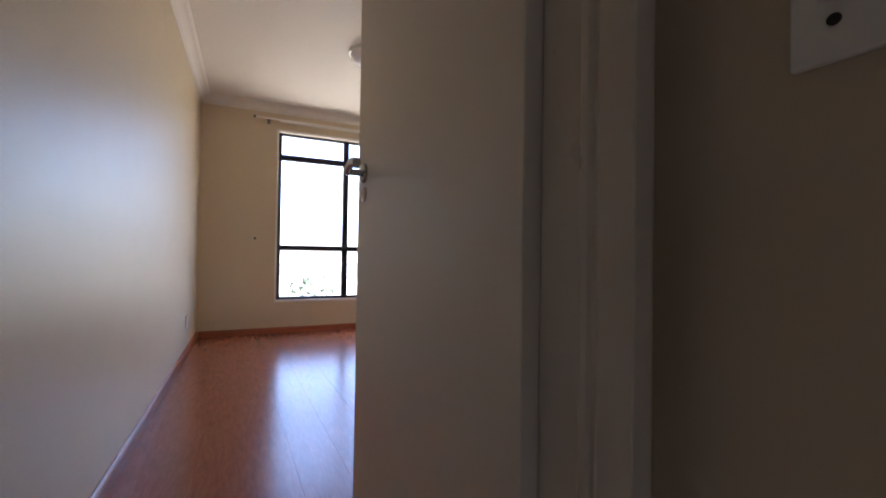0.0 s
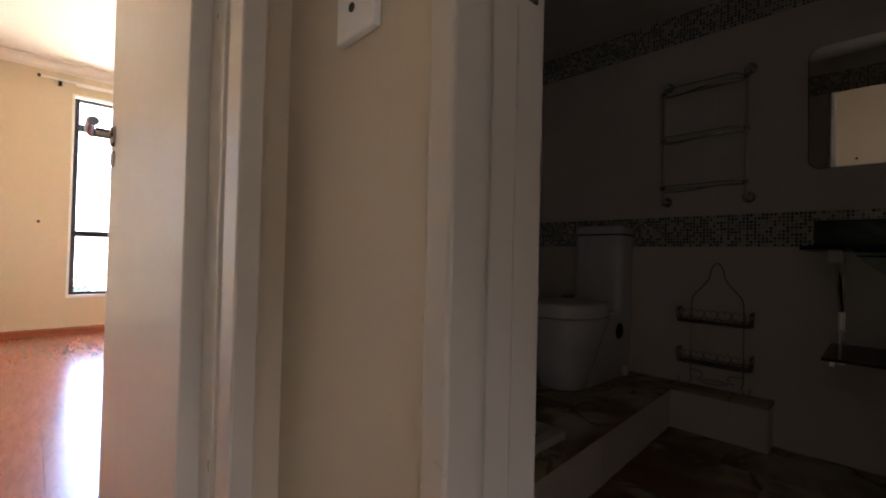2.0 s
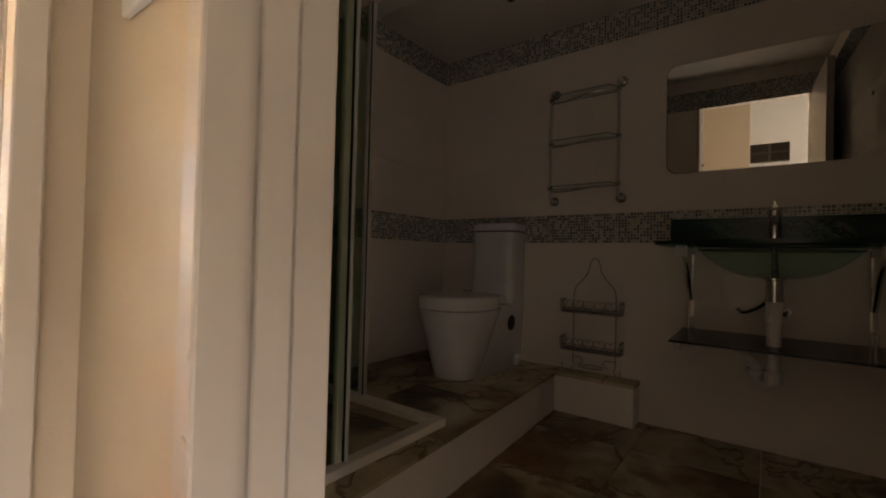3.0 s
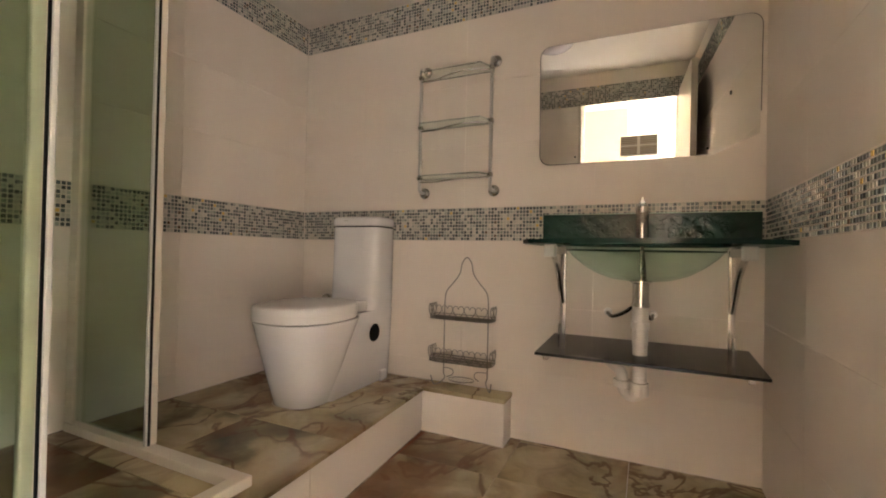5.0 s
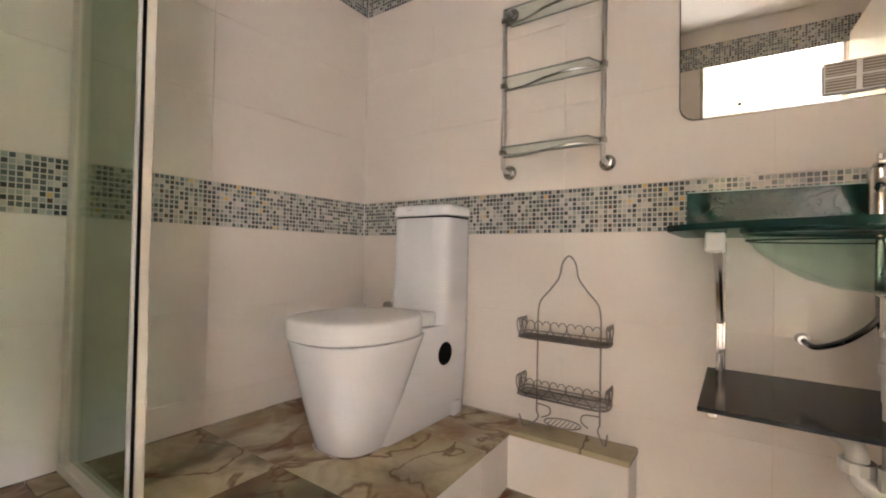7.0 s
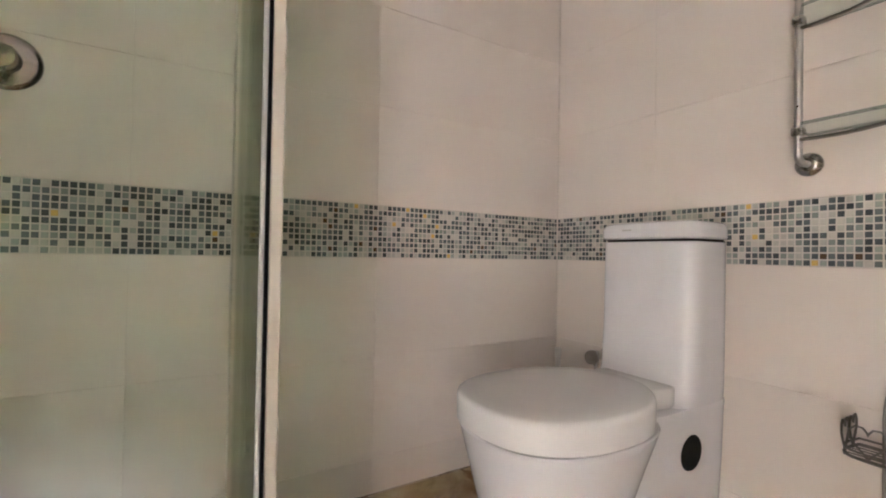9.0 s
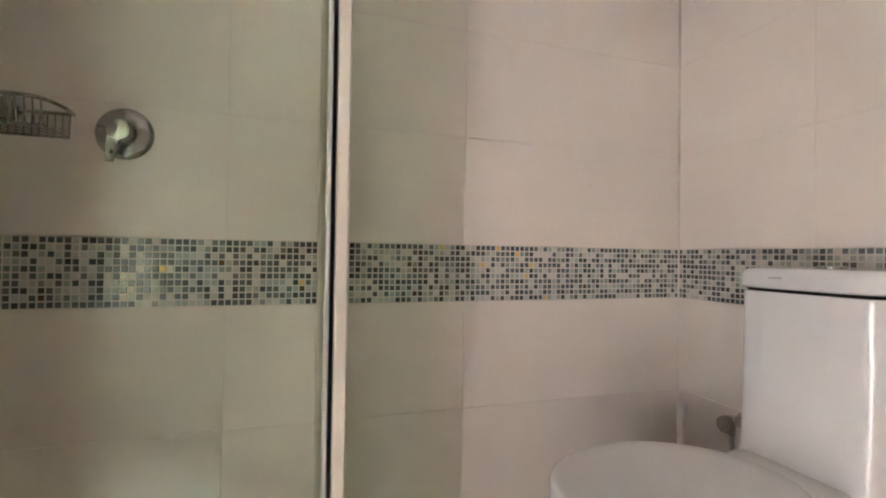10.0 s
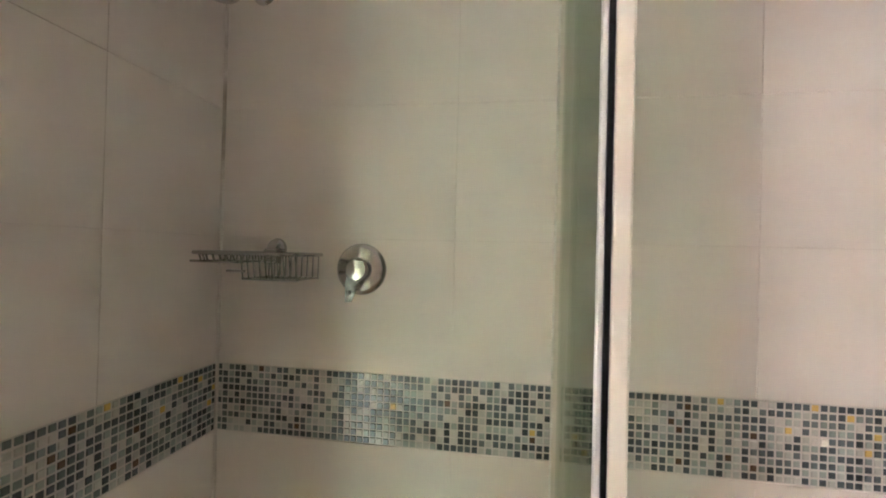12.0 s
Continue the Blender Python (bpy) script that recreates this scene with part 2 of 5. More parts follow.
def frame_axes(d):
    d = Vector(d).normalized()
    u = d.cross(Vector((0, 0, 1)))
    if u.length < 1e-4:
        u = Vector((1, 0, 0))
    u.normalize()
    return d, u, d.cross(u).normalized()


def add_tube(bm, pts, r, n=8, closed=False):
    """A round wire or pipe along a line of points."""
    pts = [Vector(p) for p in pts]
    rings = []
    k = len(pts)
    u = None
    for i, p in enumerate(pts):
        if closed:
            d = (pts[(i + 1) % k] - p).normalized() + (p - pts[i - 1]).normalized()
        elif i == 0:
            d = pts[1] - p
        elif i == k - 1:
            d = p - pts[i - 1]
        else:
            d = (pts[i + 1] - p).normalized() + (p - pts[i - 1]).normalized()
        d = d.normalized() if d.length > 1e-9 else Vector((0, 0, 1))
        if u is None:
            _, u, w = frame_axes(d)
        else:
            u = (u - d * u.dot(d)).normalized()
            w = d.cross(u).normalized()
        rad = r[i] if isinstance(r, (list, tuple)) else r
        rings.append([bm.verts.new(p + rad * (math.cos(a) * u + math.sin(a) * w)) for a in (2 * math.pi * j / n for j in range(n))])
    for i in range(k if closed else k - 1):
        a, b = rings[i], rings[(i + 1) % k]
        for j in range(n):
            bm.faces.new((a[j], a[(j + 1) % n], b[(j + 1) % n], b[j]))
    if not closed:
        bm.faces.new(rings[0])
        bm.faces.new(rings[-1])
    return bm


def tube(pts, r, n=8, closed=False):
    return add_tube(bmesh.new(), pts, r, n, closed)


def bend(pts, per=6):
    """A smooth line through a few points."""
    pts = [Vector(p) for p in pts]
    out = []
    for i in range(len(pts) - 1):
        p0, p1, p2, p3 = pts[max(i - 1, 0)], pts[i], pts[i + 1], pts[min(i + 2, len(pts) - 1)]
        for s in range(per):
            t = s / per
            out.append(0.5 * (2 * p1 + (p2 - p0) * t + (2 * p0 - 5 * p1 + 4 * p2 - p3) * t * t + (3 * p1 - p0 - 3 * p2 + p3) * t ** 3))
    return out + [pts[-1]]


def loft(rings, cap=True):
    bm = bmesh.new()
    vs = [[bm.verts.new(p) for p in ring] for ring in rings]
    n = len(vs[0])
    for a, b in zip(vs, vs[1:]):
        for j in range(n):
            bm.faces.new((a[j], a[(j + 1) % n], b[(j + 1) % n], b[j]))
    if cap:
        bm.faces.new(vs[0])
        bm.faces.new(vs[-1])
    return bm


def super_ring(cx, cy, z, a, b, p=2.4, n=40):
    ring = []
    for j in range(n):
        t = 2 * math.pi * j / n
        c, s = math.cos(t), math.sin(t)
        ring.append((cx + a * math.copysign(abs(c) ** (2 / p), c), cy + b * math.copysign(abs(s) ** (2 / p), s), z))
    return ring


def lid_ring(cx, cy, z, a, b, n=64):
    """An egg-shaped outline, blunt at the front and drawn in towards the hinge."""
    ring = []
    for x, y, zz in super_ring(0, 0, z, a, b, 2.4, n):
        f = max(0.0, x / a)
        ring.append((cx + x, cy + y * (1 - 0.22 * f ** 2), zz))
    return ring


def lathe(at, axis, profile, n=28):
    """A turned shape: profile of (distance along the axis, radius)."""
    d, u, w = frame_axes(axis)
    at = Vector(at)
    return loft([[at + d * h + r * (math.cos(a) * u + math.sin(a) * w) for a in (2 * math.pi * j / n for j in range(n))] for h, r in profile])


def prism(poly, z0, z1, bevel=0.0):
    bm = bmesh.new()
    lo = [bm.verts.new((x, y, z0)) for x, y in poly]
    hi = [bm.verts.new((x, y, z1)) for x, y in poly]
    bm.faces.new(lo)
    bm.faces.new(hi)
    for i in range(len(poly)):
        j = (i + 1) % len(poly)
        bm.faces.new((lo[i], lo[j], hi[j], hi[i]))
    if bevel:
        bmesh.ops.recalc_face_normals(bm, faces=bm.faces)
        bmesh.ops.bevel(bm, geom=list(bm.edges), offset=bevel, segments=2, affect="EDGES", profile=0.5)
    return bm


# ---- the plan ----
XE, YN, YS = 2.925, 1.362, -0.840          # bathroom: tiled faces
XW, XD = 1.020, 0.892                      # tiled west face in the shower; bathroom end of the doorway
ZC, ZCR = 2.135, 2.243                     # bathroom ceiling: lowered strip, raised part
XH, YH = 0.741, 0.330                      # hall faces: east wall, north wall
YB0, YB1, XB1 = 0.480, 5.140, 3.200        # bedroom: near and far faces, far side
ZH = 2.540                                 # ceiling of hall and bedroom
ZP = 0.203                                 # platform top
DOOR_N, DOOR_S, DOOR_Z = -0.012, -0.735, 2.03


def bed_x(y):
    """The bedroom's long wall runs a little askew."""
    return -0.215 + 0.037 * y


def structure(name, bm, material, label, category="wall"):
    return tagged(part(name, bm, material), label, category, kind="structure")


# ---- structure: bathroom ----
wall_n = structure("wall_north", box((XH + 0.03, YN + 0.003, 0), (XB1 + 0.12, YN + 0.14, 2.6)), M_GROUT, "bathroom wall of cream tiles with mosaic bands")
wall_e = structure("wall_east", box((XE + 0.003, YS - 0.12, 0), (XE + 0.14, YN + 0.003, 2.6)), M_GROUT, "bathroom wall of cream tiles behind basin and toilet")
wall_s = structure("wall_south", box((XD, YS - 0.12, 0), (XE + 0.003, YS - 0.003, 2.6)), M_GROUT, "bathroom side wall of cream tiles with mosaic band")
bm = bmesh.new()
add_box(bm, (XH + 0.022, 0.022, 0), (XD - 0.004, YB0 - 0.02, 2.6))
add_box(bm, (XH, 0.024, 0), (XH + 0.020, 0.345, 2.6))
add_box(bm, (XH, -1.34, 0), (XD - 0.004, DOOR_S - 0.036, 2.6))
add_box(bm, (XH, DOOR_S - 0.036, DOOR_Z + 0.036), (XD - 0.004, 0.022, 2.6))
wall_w = structure("wall_west", bm, M_HALL, "cream painted wall between hall and bathroom")
shower_w = structure("wall_shower", box((XH + 0.03, YB0 - 0.018, 0), (XW - 0.003, YN + 0.003, 2.6)), M_GROUT, "tiled end wall of the shower")
structure("wall_doorside", box((XD - 0.003, 0.027, 0), (XD + 0.006, YB0 - 0.02, 2.6)), M_TILE, "cream tiled wall beside the bathroom door")
structure("wall_overdoor", box((XD - 0.003, YS, DOOR_Z + 0.036), (XD + 0.006, 0.026, 2.6)), M_TILE, "cream tiled wall above the bathroom door")
structure("ceiling_bath", box((XD - 0.004, YS - 0.1, ZCR), (2.30, YN + 0.1, ZCR + 0.05)), M_CEIL, "raised flat white bathroom ceiling", "ceiling")
structure("ceiling_bath_lower", box((2.248, YS - 0.1, ZC), (XE + 0.1, YN + 0.1, ZCR - 0.002)), M_CEIL, "lowered white ceiling over basin and toilet", "ceiling")
slab = structure("floor", box((XH, YS - 0.1, -0.10), (XE + 0.1, 0.6, -0.006)), M_GROUT, "bathroom floor of polished onyx slabs", "floor")

# ---- structure: hall and bedroom ----
HX0, HY0 = -1.75, -3.6
bm = bmesh.new()
add_box(bm, (HX0 - 0.12, YH, 0), (-0.17, YB0, 2.6))
add_box(bm, (-0.17, YH, DOOR_Z + 0.03), (0.70, YB0, 2.6))
add_box(bm, (0.692, YH + 0.016, 0), (XH + 0.02, YB0 - 0.001, 2.6))
structure("wall_hall_north", bm, M_HALL, "cream painted wall holding the bedroom door")
bm = bmesh.new()
add_box(bm, (HX0 - 0.12, -0.37, 0), (HX0, YH, 2.6))
structure("wall_hall_west_cream", bm, M_HALL, "cream painted far wall of the hall")
bm = bmesh.new()
add_box(bm, (HX0 - 0.12, HY0, 0), (HX0, -0.37, 2.6))
structure("wall_hall_west_white", bm, M_WHITEWALL, "bright white far wall of the hall")
# unseen wall; its opening is made up to hold the added fill lamp
bm = bmesh.new()
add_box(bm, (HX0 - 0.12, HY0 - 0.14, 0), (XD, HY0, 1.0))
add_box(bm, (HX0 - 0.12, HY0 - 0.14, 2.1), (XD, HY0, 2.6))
add_box(bm, (HX0 - 0.12, HY0 - 0.14, 1.0), (HALL_FILL_X - 0.5, HY0, 2.1))
add_box(bm, (HALL_FILL_X + 0.5, HY0 - 0.14, 1.0), (XD, HY0, 2.1))
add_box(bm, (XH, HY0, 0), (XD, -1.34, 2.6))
structure("wall_hall_south", bm, M_WHITEWALL, "unseen white hall wall with an opening added for the fill lamp")
# added board: shuts the sky out of the made-up opening
structure("hall_sky_blocker", box((HALL_FILL_X - 0.55, HY0 - 0.12, 0.95), (HALL_FILL_X + 0.55, HY0 - 0.09, 2.15)), M_WHITEWALL, "added unseen board keeping the sky out behind the fill lamp", "blind")
structure("floor_hall", box((HX0 - 0.1, HY0 - 0.1, -0.10), (XH, YB0 - 0.002, -0.006)), M_HALLFLOOR, "unseen hall floor, beige to bounce the added lamp", "floor")
structure("ceiling_hall", box((HX0 - 0.12, HY0 - 0.14, ZH), (XD - 0.004, YB0, ZH + 0.05)), M_CEIL, "white hall ceiling", "ceiling")

bm = bmesh.new()
a, b = (bed_x(YB0), YB0), (bed_x(YB1), YB1)
join(bm, prism([a, b, (b[0] - 0.15, b[1]), (a[0] - 0.15, a[1])], 0, 2.6))
structure("wall_bedroom_side", bm, M_CREAM, "satin cream painted bedroom wall")
WX = [0.743, 1.511, 2.280, 2.960]
WZ0, WZ1 = 0.356, 2.262
bm = bmesh.new()
add_box(bm, (-0.3, YB1, 0), (WX[0], YB1 + 0.2, 2.6))
add_box(bm, (WX[3], YB1, 0), (XB1 + 0.12, YB1 + 0.2, 2.6))
add_box(bm, (WX[0], YB1, 0), (WX[3], YB1 + 0.2, WZ0))
add_box(bm, (WX[0], YB1, WZ1), (WX[3], YB1 + 0.2, 2.6))
structure("wall_bedroom_window", bm, M_CREAM, "cream painted bedroom wall around the window")
structure("wall_bedroom_east", box((XB1, YB0, 0), (XB1 + 0.12, YB1, 2.6)), M_CREAM, "cream painted far side wall of the bedroom")
structure("ceiling_bedroom", box((-0.4, YB0, ZH), (XB1 + 0.12, YB1 + 0.2, ZH + 0.05)), M_CEIL, "white bedroom ceiling", "ceiling")


def cornice(name, p, q, inward):
    """A cove moulding under a ceiling, from p to q, hollow towards the room."""
    prof = [(0, 0), (0.006, 0), (0.010, 0.012), (0.018, 0.018)] + [(0.018 + 0.055 * (1 - math.cos(t)), 0.018 + 0.055 * math.sin(t)) for t in (0.3, 0.6, 0.9, 1.2, 1.5)] + [(0.085, 0.080), (0.085, 0.090), (0, 0.090)]
    iv = Vector((*inward, 0))
    rings = [[Vector((x, y, ZH - 0.090)) + iv * u + Vector((0, 0, v)) for u, v in prof] for x, y in (p, q)]
    return structure(name, loft(rings), M_CEIL, "white cove cornice under the ceiling", "cornice")


cornice("cornice_window_wall", (bed_x(YB1), YB1), (XB1, YB1), (0, -1))
cornice("cornice_side_wall", (bed_x(YB0), YB0), (bed_x(YB1), YB1), (1, 0))


def skirting(name, p, q, inward):
    iv = Vector((*inward, 0))
    prof = [(0, 0), (0.016, 0), (0.016, 0.045), (0.012, 0.058), (0.005, 0.065), (0, 0.065)]
    rings = [[Vector((x, y, 0)) + iv * u + Vector((0, 0, v)) for u, v in prof] for x, y in (p, q)]
    return structure(name, loft(rings), M_SKIRT, "red-brown stained wooden skirting board", "skirting")


skirting("baseboard_window_wall", (bed_x(YB1) + 0.02, YB1), (XB1, YB1), (0, -1))
skirting("baseboard_side_wall", (bed_x(YB0), YB0), (bed_x(YB1), YB1), (1, 0))

# ---- window ----
def window():
    w = empty("window_1", "large dark bronze aluminium window with white reveal", "window", (WX[0], YB1, WZ0), kind="structure")
    inv = Matrix.Translation((-WX[0], -YB1, -WZ0))

    def wp(name, bm, m, label=""):
        bm.transform(inv)
        return part(name, bm, m, w, label)
    y0, y1 = YB1 + 0.03, YB1 + 0.075
    wp("window_frame", add_box(add_box(add_box(add_box(bmesh.new(), (WX[0], y0, WZ0 + 0.02), (WX[0] + 0.04, y1, WZ1 - 0.02), 0.003), (WX[3] - 0.04, y0, WZ0 + 0.02), (WX[3], y1, WZ1 - 0.02), 0.003), (WX[0], y0 - 0.001, WZ0 + 0.012), (WX[3], y1 + 0.001, WZ0 + 0.042), 0.003), (WX[0], y0 - 0.001, WZ1 - 0.042), (WX[3], y1 + 0.001, WZ1 - 0.012), 0.003), M_WINFRAME)
    for x in WX[1:3]:
        wp("mullion", box((x - 0.034, y0 - 0.004, WZ0 + 0.042), (x + 0.034, y1 - 0.004, WZ1 - 0.042), 0.004), M_WINFRAME)
    for i in range(3):
        xa, xb = WX[i] + 0.036, WX[i + 1] - 0.036
        wp("transom", box((xa, y0 - 0.007, 0.924), (xb, y1 - 0.007, 0.982), 0.004), M_WINFRAME)
        wp("transom", box((xa, y0 - 0.007, 1.940), (xb, y1 - 0.007, 2.008), 0.004), M_WINFRAME)
        for za, zb in ((WZ0 + 0.04, 0.93), (0.98, 1.945), (2.005, WZ1 - 0.04)):
            g = wp("pane", box((xa - 0.01, y0 + 0.018, za), (xb + 0.01, y0 + 0.023, zb)), M_CLEAR, "clear glass pane")
            g.visible_shadow = False
    wp("window_sill", box((WX[0] - 0.02, YB1 - 0.006, WZ0 - 0.016), (WX[3] + 0.02, YB1 + 0.12, WZ0 + 0.010), 0.003), M_WHITEWALL, "thin white painted sill")
    wp("reveal", add_box(add_box(bmesh.new(), (WX[0] - 0.02, YB1 - 0.004, WZ0 + 0.011), (WX[0] + 0.001, YB1 + 0.029, WZ1), 0.002), (WX[0] - 0.02, YB1 - 0.005, WZ1), (WX[3], YB1 + 0.029, WZ1 + 0.018), 0.002), M_WHITEWALL, "white painted reveal")


window()


# ---- door frames and doors ----
df = empty("door_frame_bedroom", "grey-white enamelled steel door frame of the bedroom", "door frame", (0.68, 0.4, 0), kind="structure")
inv = Matrix.Translation((-0.68, -0.4, 0))
bm = prism([(0.692, 0.308), (0.660, 0.308), (0.660, 0.362), (0.666, 0.366), (0.666, 0.376), (0.660, 0.380), (0.660, 0.392), (0.664, 0.397), (0.671, 0.400), (0.671, 0.484), (0.700, 0.484), (0.700, 0.345), (0.692, 0.345)], 0, DOOR_Z + 0.03, 0.003)
bm.transform(inv)
part("jamb", bm, M_FRAME, df)
bm = prism([(-0.17, 0.308), (-0.138, 0.308), (-0.138, 0.386), (-0.152, 0.394), (-0.152, 0.484), (-0.17, 0.484)], 0, DOOR_Z + 0.03, 0.003)
bm.transform(inv)
part("jamb", bm, M_FRAME, df)
bm = box((-0.137, 0.309, DOOR_Z), (0.659, 0.483, DOOR_Z + 0.029), 0.002)
bm.transform(inv)
part("head", bm, M_FRAME, df)

dfb = empty("door_frame_bathroom", "grey-white enamelled steel door frame of the bathroom", "door frame", (XH, DOOR_N, 0), kind="structure")
inv = Matrix.Translation((-XH, -DOOR_N, 0))
prof = [(XH - 0.008, 0.022), (XH - 0.008, DOOR_N), (0.774, DOOR_N), (0.782, DOOR_N + 0.001), (0.789, DOOR_N + 0.004), (0.793, DOOR_N + 0.009), (0.838, DOOR_N + 0.009), (0.841, DOOR_N + 0.016), (XD + 0.004, DOOR_N + 0.016), (XD + 0.004, 0.026), (XH + 0.02, 0.026), (XH + 0.02, 0.022)]
bm = prism(prof, 0, DOOR_Z + 0.034, 0.004)
bm.transform(inv)
part("jamb", bm, M_FRAME, dfb)
mid = DOOR_N + DOOR_S
bm = prism([(x, mid - y) for x, y in prof], 0, DOOR_Z + 0.034, 0.004)
bm.transform(inv)
part("jamb", bm, M_FRAME, dfb)
bm = box((XH - 0.007, DOOR_S + 0.001, DOOR_Z), (XD + 0.003, DOOR_N - 0.001, DOOR_Z + 0.033), 0.002)
bm.transform(inv)
part("head", bm, M_FRAME, dfb)
bm = add_box(box((0.852, DOOR_N + 0.013, 1.115), (0.878, DOOR_N + 0.0175, 1.235), 0.001), (0.858, DOOR_N + 0.011, 1.16), (0.872, DOOR_N + 0.014, 1.19), 0.001)
bm.transform(inv)
part("strike_plate", bm, M_DARKPL, dfb, "dark metal strike plate")


def lever(parent, x, y, z, side):
    """Satin lever handle with its rose and escutcheon, on the leaf's face at x; side: -1 faces west."""
    part("handle_rose", lathe((x, y, z), (side, 0, 0), [(0, 0.0), (0.0, 0.031), (0.007, 0.031), (0.011, 0.026), (0.011, 0.0)], 24), M_DULL, parent, smooth=True)
    pts = bend([(x + side * 0.006, y, z), (x + side * 0.045, y, z), (x + side * 0.056, y - 0.006, z + 0.001), (x + side * 0.060, y - 0.03, z + 0.008), (x + side * 0.060, y - 0.075, z + 0.018), (x + side * 0.058, y - 0.115, z + 0.010)], 5)
    part("door_handle", tube(pts, [0.0105] * 8 + [0.0125] * (len(pts) - 8), 12), M_DULL, parent, "satin steel lever handle", True)
    part("escutcheon", lathe((x, y, z - 0.066), (side, 0, 0), [(0, 0.0), (0.0, 0.024), (0.005, 0.024), (0.008, 0.019), (0.008, 0.006), (0.004, 0.004), (0.004, 0.0)], 20), M_DULL, parent, smooth=True)


def bedroom_door():
    d = empty("door_1", "off-white painted bedroom door standing open", "door", (0.660, 0.5, 0), kind="structure")
    inv = Matrix.Translation((-0.660, -0.5, 0))
    bm = box((0.640, 0.486, 0.012), (0.680, 1.392, DOOR_Z - 0.004), 0.0025)
    bm.transform(inv)
    part("leaf", bm, M_LEAF, d)
    lever(d, -0.020, 1.316 - 0.5, 1.155, -1)
    lever(d, 0.020, 1.316 - 0.5, 1.155, 1)
    for z in (0.25, 1.02, 1.78):
        bm = tube([(0.685, 0.480, z - 0.05), (0.685, 0.480, z + 0.05)], 0.006, 10)
        bm.transform(inv)
        part("hinge", bm, M_FRAME, d)
    bm = box((0.652, 1.3915, 1.04), (0.668, 1.3945, 1.20), 0.001)
    bm.transform(inv)
    part("latch_plate", bm, M_STEEL, d)


bedroom_door()


def bathroom_door():
    d = empty("door_2", "off-white painted bathroom door opened against the side wall", "door", (XD, -0.732, 0), kind="structure")
    bm = box((0.006, -0.046, 0.012), (0.74, -0.008, DOOR_Z - 0.004), 0.0025)
    part("leaf", bm, M_LEAF, d)
    for s in (1, -1):
        y = -0.008 if s > 0 else -0.046
        part("handle_rose", lathe((0.675, y, 1.09), (0, s, 0), [(0, 0.0), (0, 0.026), (0.008, 0.024), (0.008, 0.0)], 20), M_STEEL, d, smooth=True)
        if s > 0:
            part("door_handle", tube(bend([(0.675, y, 1.09), (0.675, y + 0.045, 1.09), (0.64, y + 0.055, 1.095), (0.565, y + 0.052, 1.10)], 5), 0.009, 10), M_STEEL, d, "satin steel lever handle", True)


bathroom_door()


# ---- switch plate in the hall ----
def switch_plate():
    s = empty("light_switch", "white plastic light switch plate on the cream wall", "light switch", (XH, 0.158, 1.078))
    part("plate", box((-0.010, -0.046, 0.0), (0.0, 0.035, 0.120), 0.003), M_PLATE, s)
    part("rocker", box((-0.014, -0.014, 0.054), (-0.009, 0.012, 0.092), 0.002), M_PLATE, s)
    part("mark", box((-0.0148, -0.011, 0.060), (-0.0135, 0.009, 0.068)), M_DARKPL, s, "dark marking")
    part("screw", lathe((-0.010, 0.0, 0.036), (-1, 0, 0), [(0, 0), (0, 0.0055), (0.0015, 0.0055), (0.0015, 0)], 12), M_DARKPL, s)


switch_plate()


# ---- bedroom things ----
def curtain_rod():
    y = YB1 - 0.07
    r = empty("curtain_rod", "thin white curtain rod with brackets above the window", "curtain rod", (0.497, y, 2.367))
    part("rod", tube([(0, 0, 0), (2.65, 0, 0)], 0.010, 12), M_PLATE, r, smooth=True)
    part("rod", tube([(0.25, 0.022, -0.012), (2.62, 0.022, -0.012)], 0.008, 10), M_PLATE, r, smooth=True)
    part("finial", lathe((0, 0, 0), (-1, 0, 0), [(0, 0.0), (0, 0.012), (0.012, 0.016), (0.024, 0.010), (0.024, 0)], 14), M_SHADY, r, smooth=True)
    for x in (0.135, 1.17, 2.3):
        part("bracket", add_box(box((x - 0.008, 0.0, -0.022), (x + 0.008, 0.069, -0.008), 0.002), (x - 0.014, 0.060, -0.045), (x + 0.014, 0.069, 0.02), 0.002), M_SHADY, r)


curtain_rod()


def ceiling_lamp(name, at, radius, label):
    c = empty(name, label, "ceiling lamp", at)
    part("base", lathe((0, 0, 0), (0, 0, -1), [(0, 0), (0, radius), (0.012, radius), (0.022, radius * 0.97), (0.022, 0)], 36), M_STEEL, c, "steel rim", True)
    part("shade", lathe((0, 0, -0.022), (0, 0, -1), [(0, 0), (0, radius * 0.93)] + [(0.095 * math.sin(t), radius * 0.93 * math.cos(t)) for t in (0.3, 0.6, 0.9, 1.2, 1.45)] + [(0.095, 0.0)], 36), M_OPAL, c, "opal glass dome", True)
    for a in (0.4, 2.5, 4.6):
        part("clip", box((radius * 0.93 * math.cos(a) - 0.008, radius * 0.93 * math.sin(a) - 0.008, -0.045), (radius * 0.93 * math.cos(a) + 0.008, radius * 0.93 * math.sin(a) + 0.008, -0.02), 0.002), M_STEEL, c)
    return c


ceiling_lamp("ceiling_lamp", (1.285, 3.42, ZH), 0.19, "round opal glass ceiling lamp with steel rim")
ceiling_lamp("ceiling_lamp", (1.80, 0.10, ZCR), 0.15, "round opal glass bathroom ceiling lamp, unlit")


def socket():
    y = 4.30
    s = empty("wall_socket", "white plastic wall socket low on the bedroom wall", "socket", (bed_x(y), y, 0.24))
    part("plate", box((0.0, -0.055, 0.0), (0.009, 0.055, 0.105), 0.003), M_PLATE, s)
    for dy, dz in ((0, 0.068), (-0.016, 0.038), (0.016, 0.038)):
        part("pin_hole", lathe((0.009, dy, dz), (1, 0, 0), [(0, 0), (0, 0.005), (0.0008, 0.005), (0.0008, 0)], 10), M_DARKPL, s)


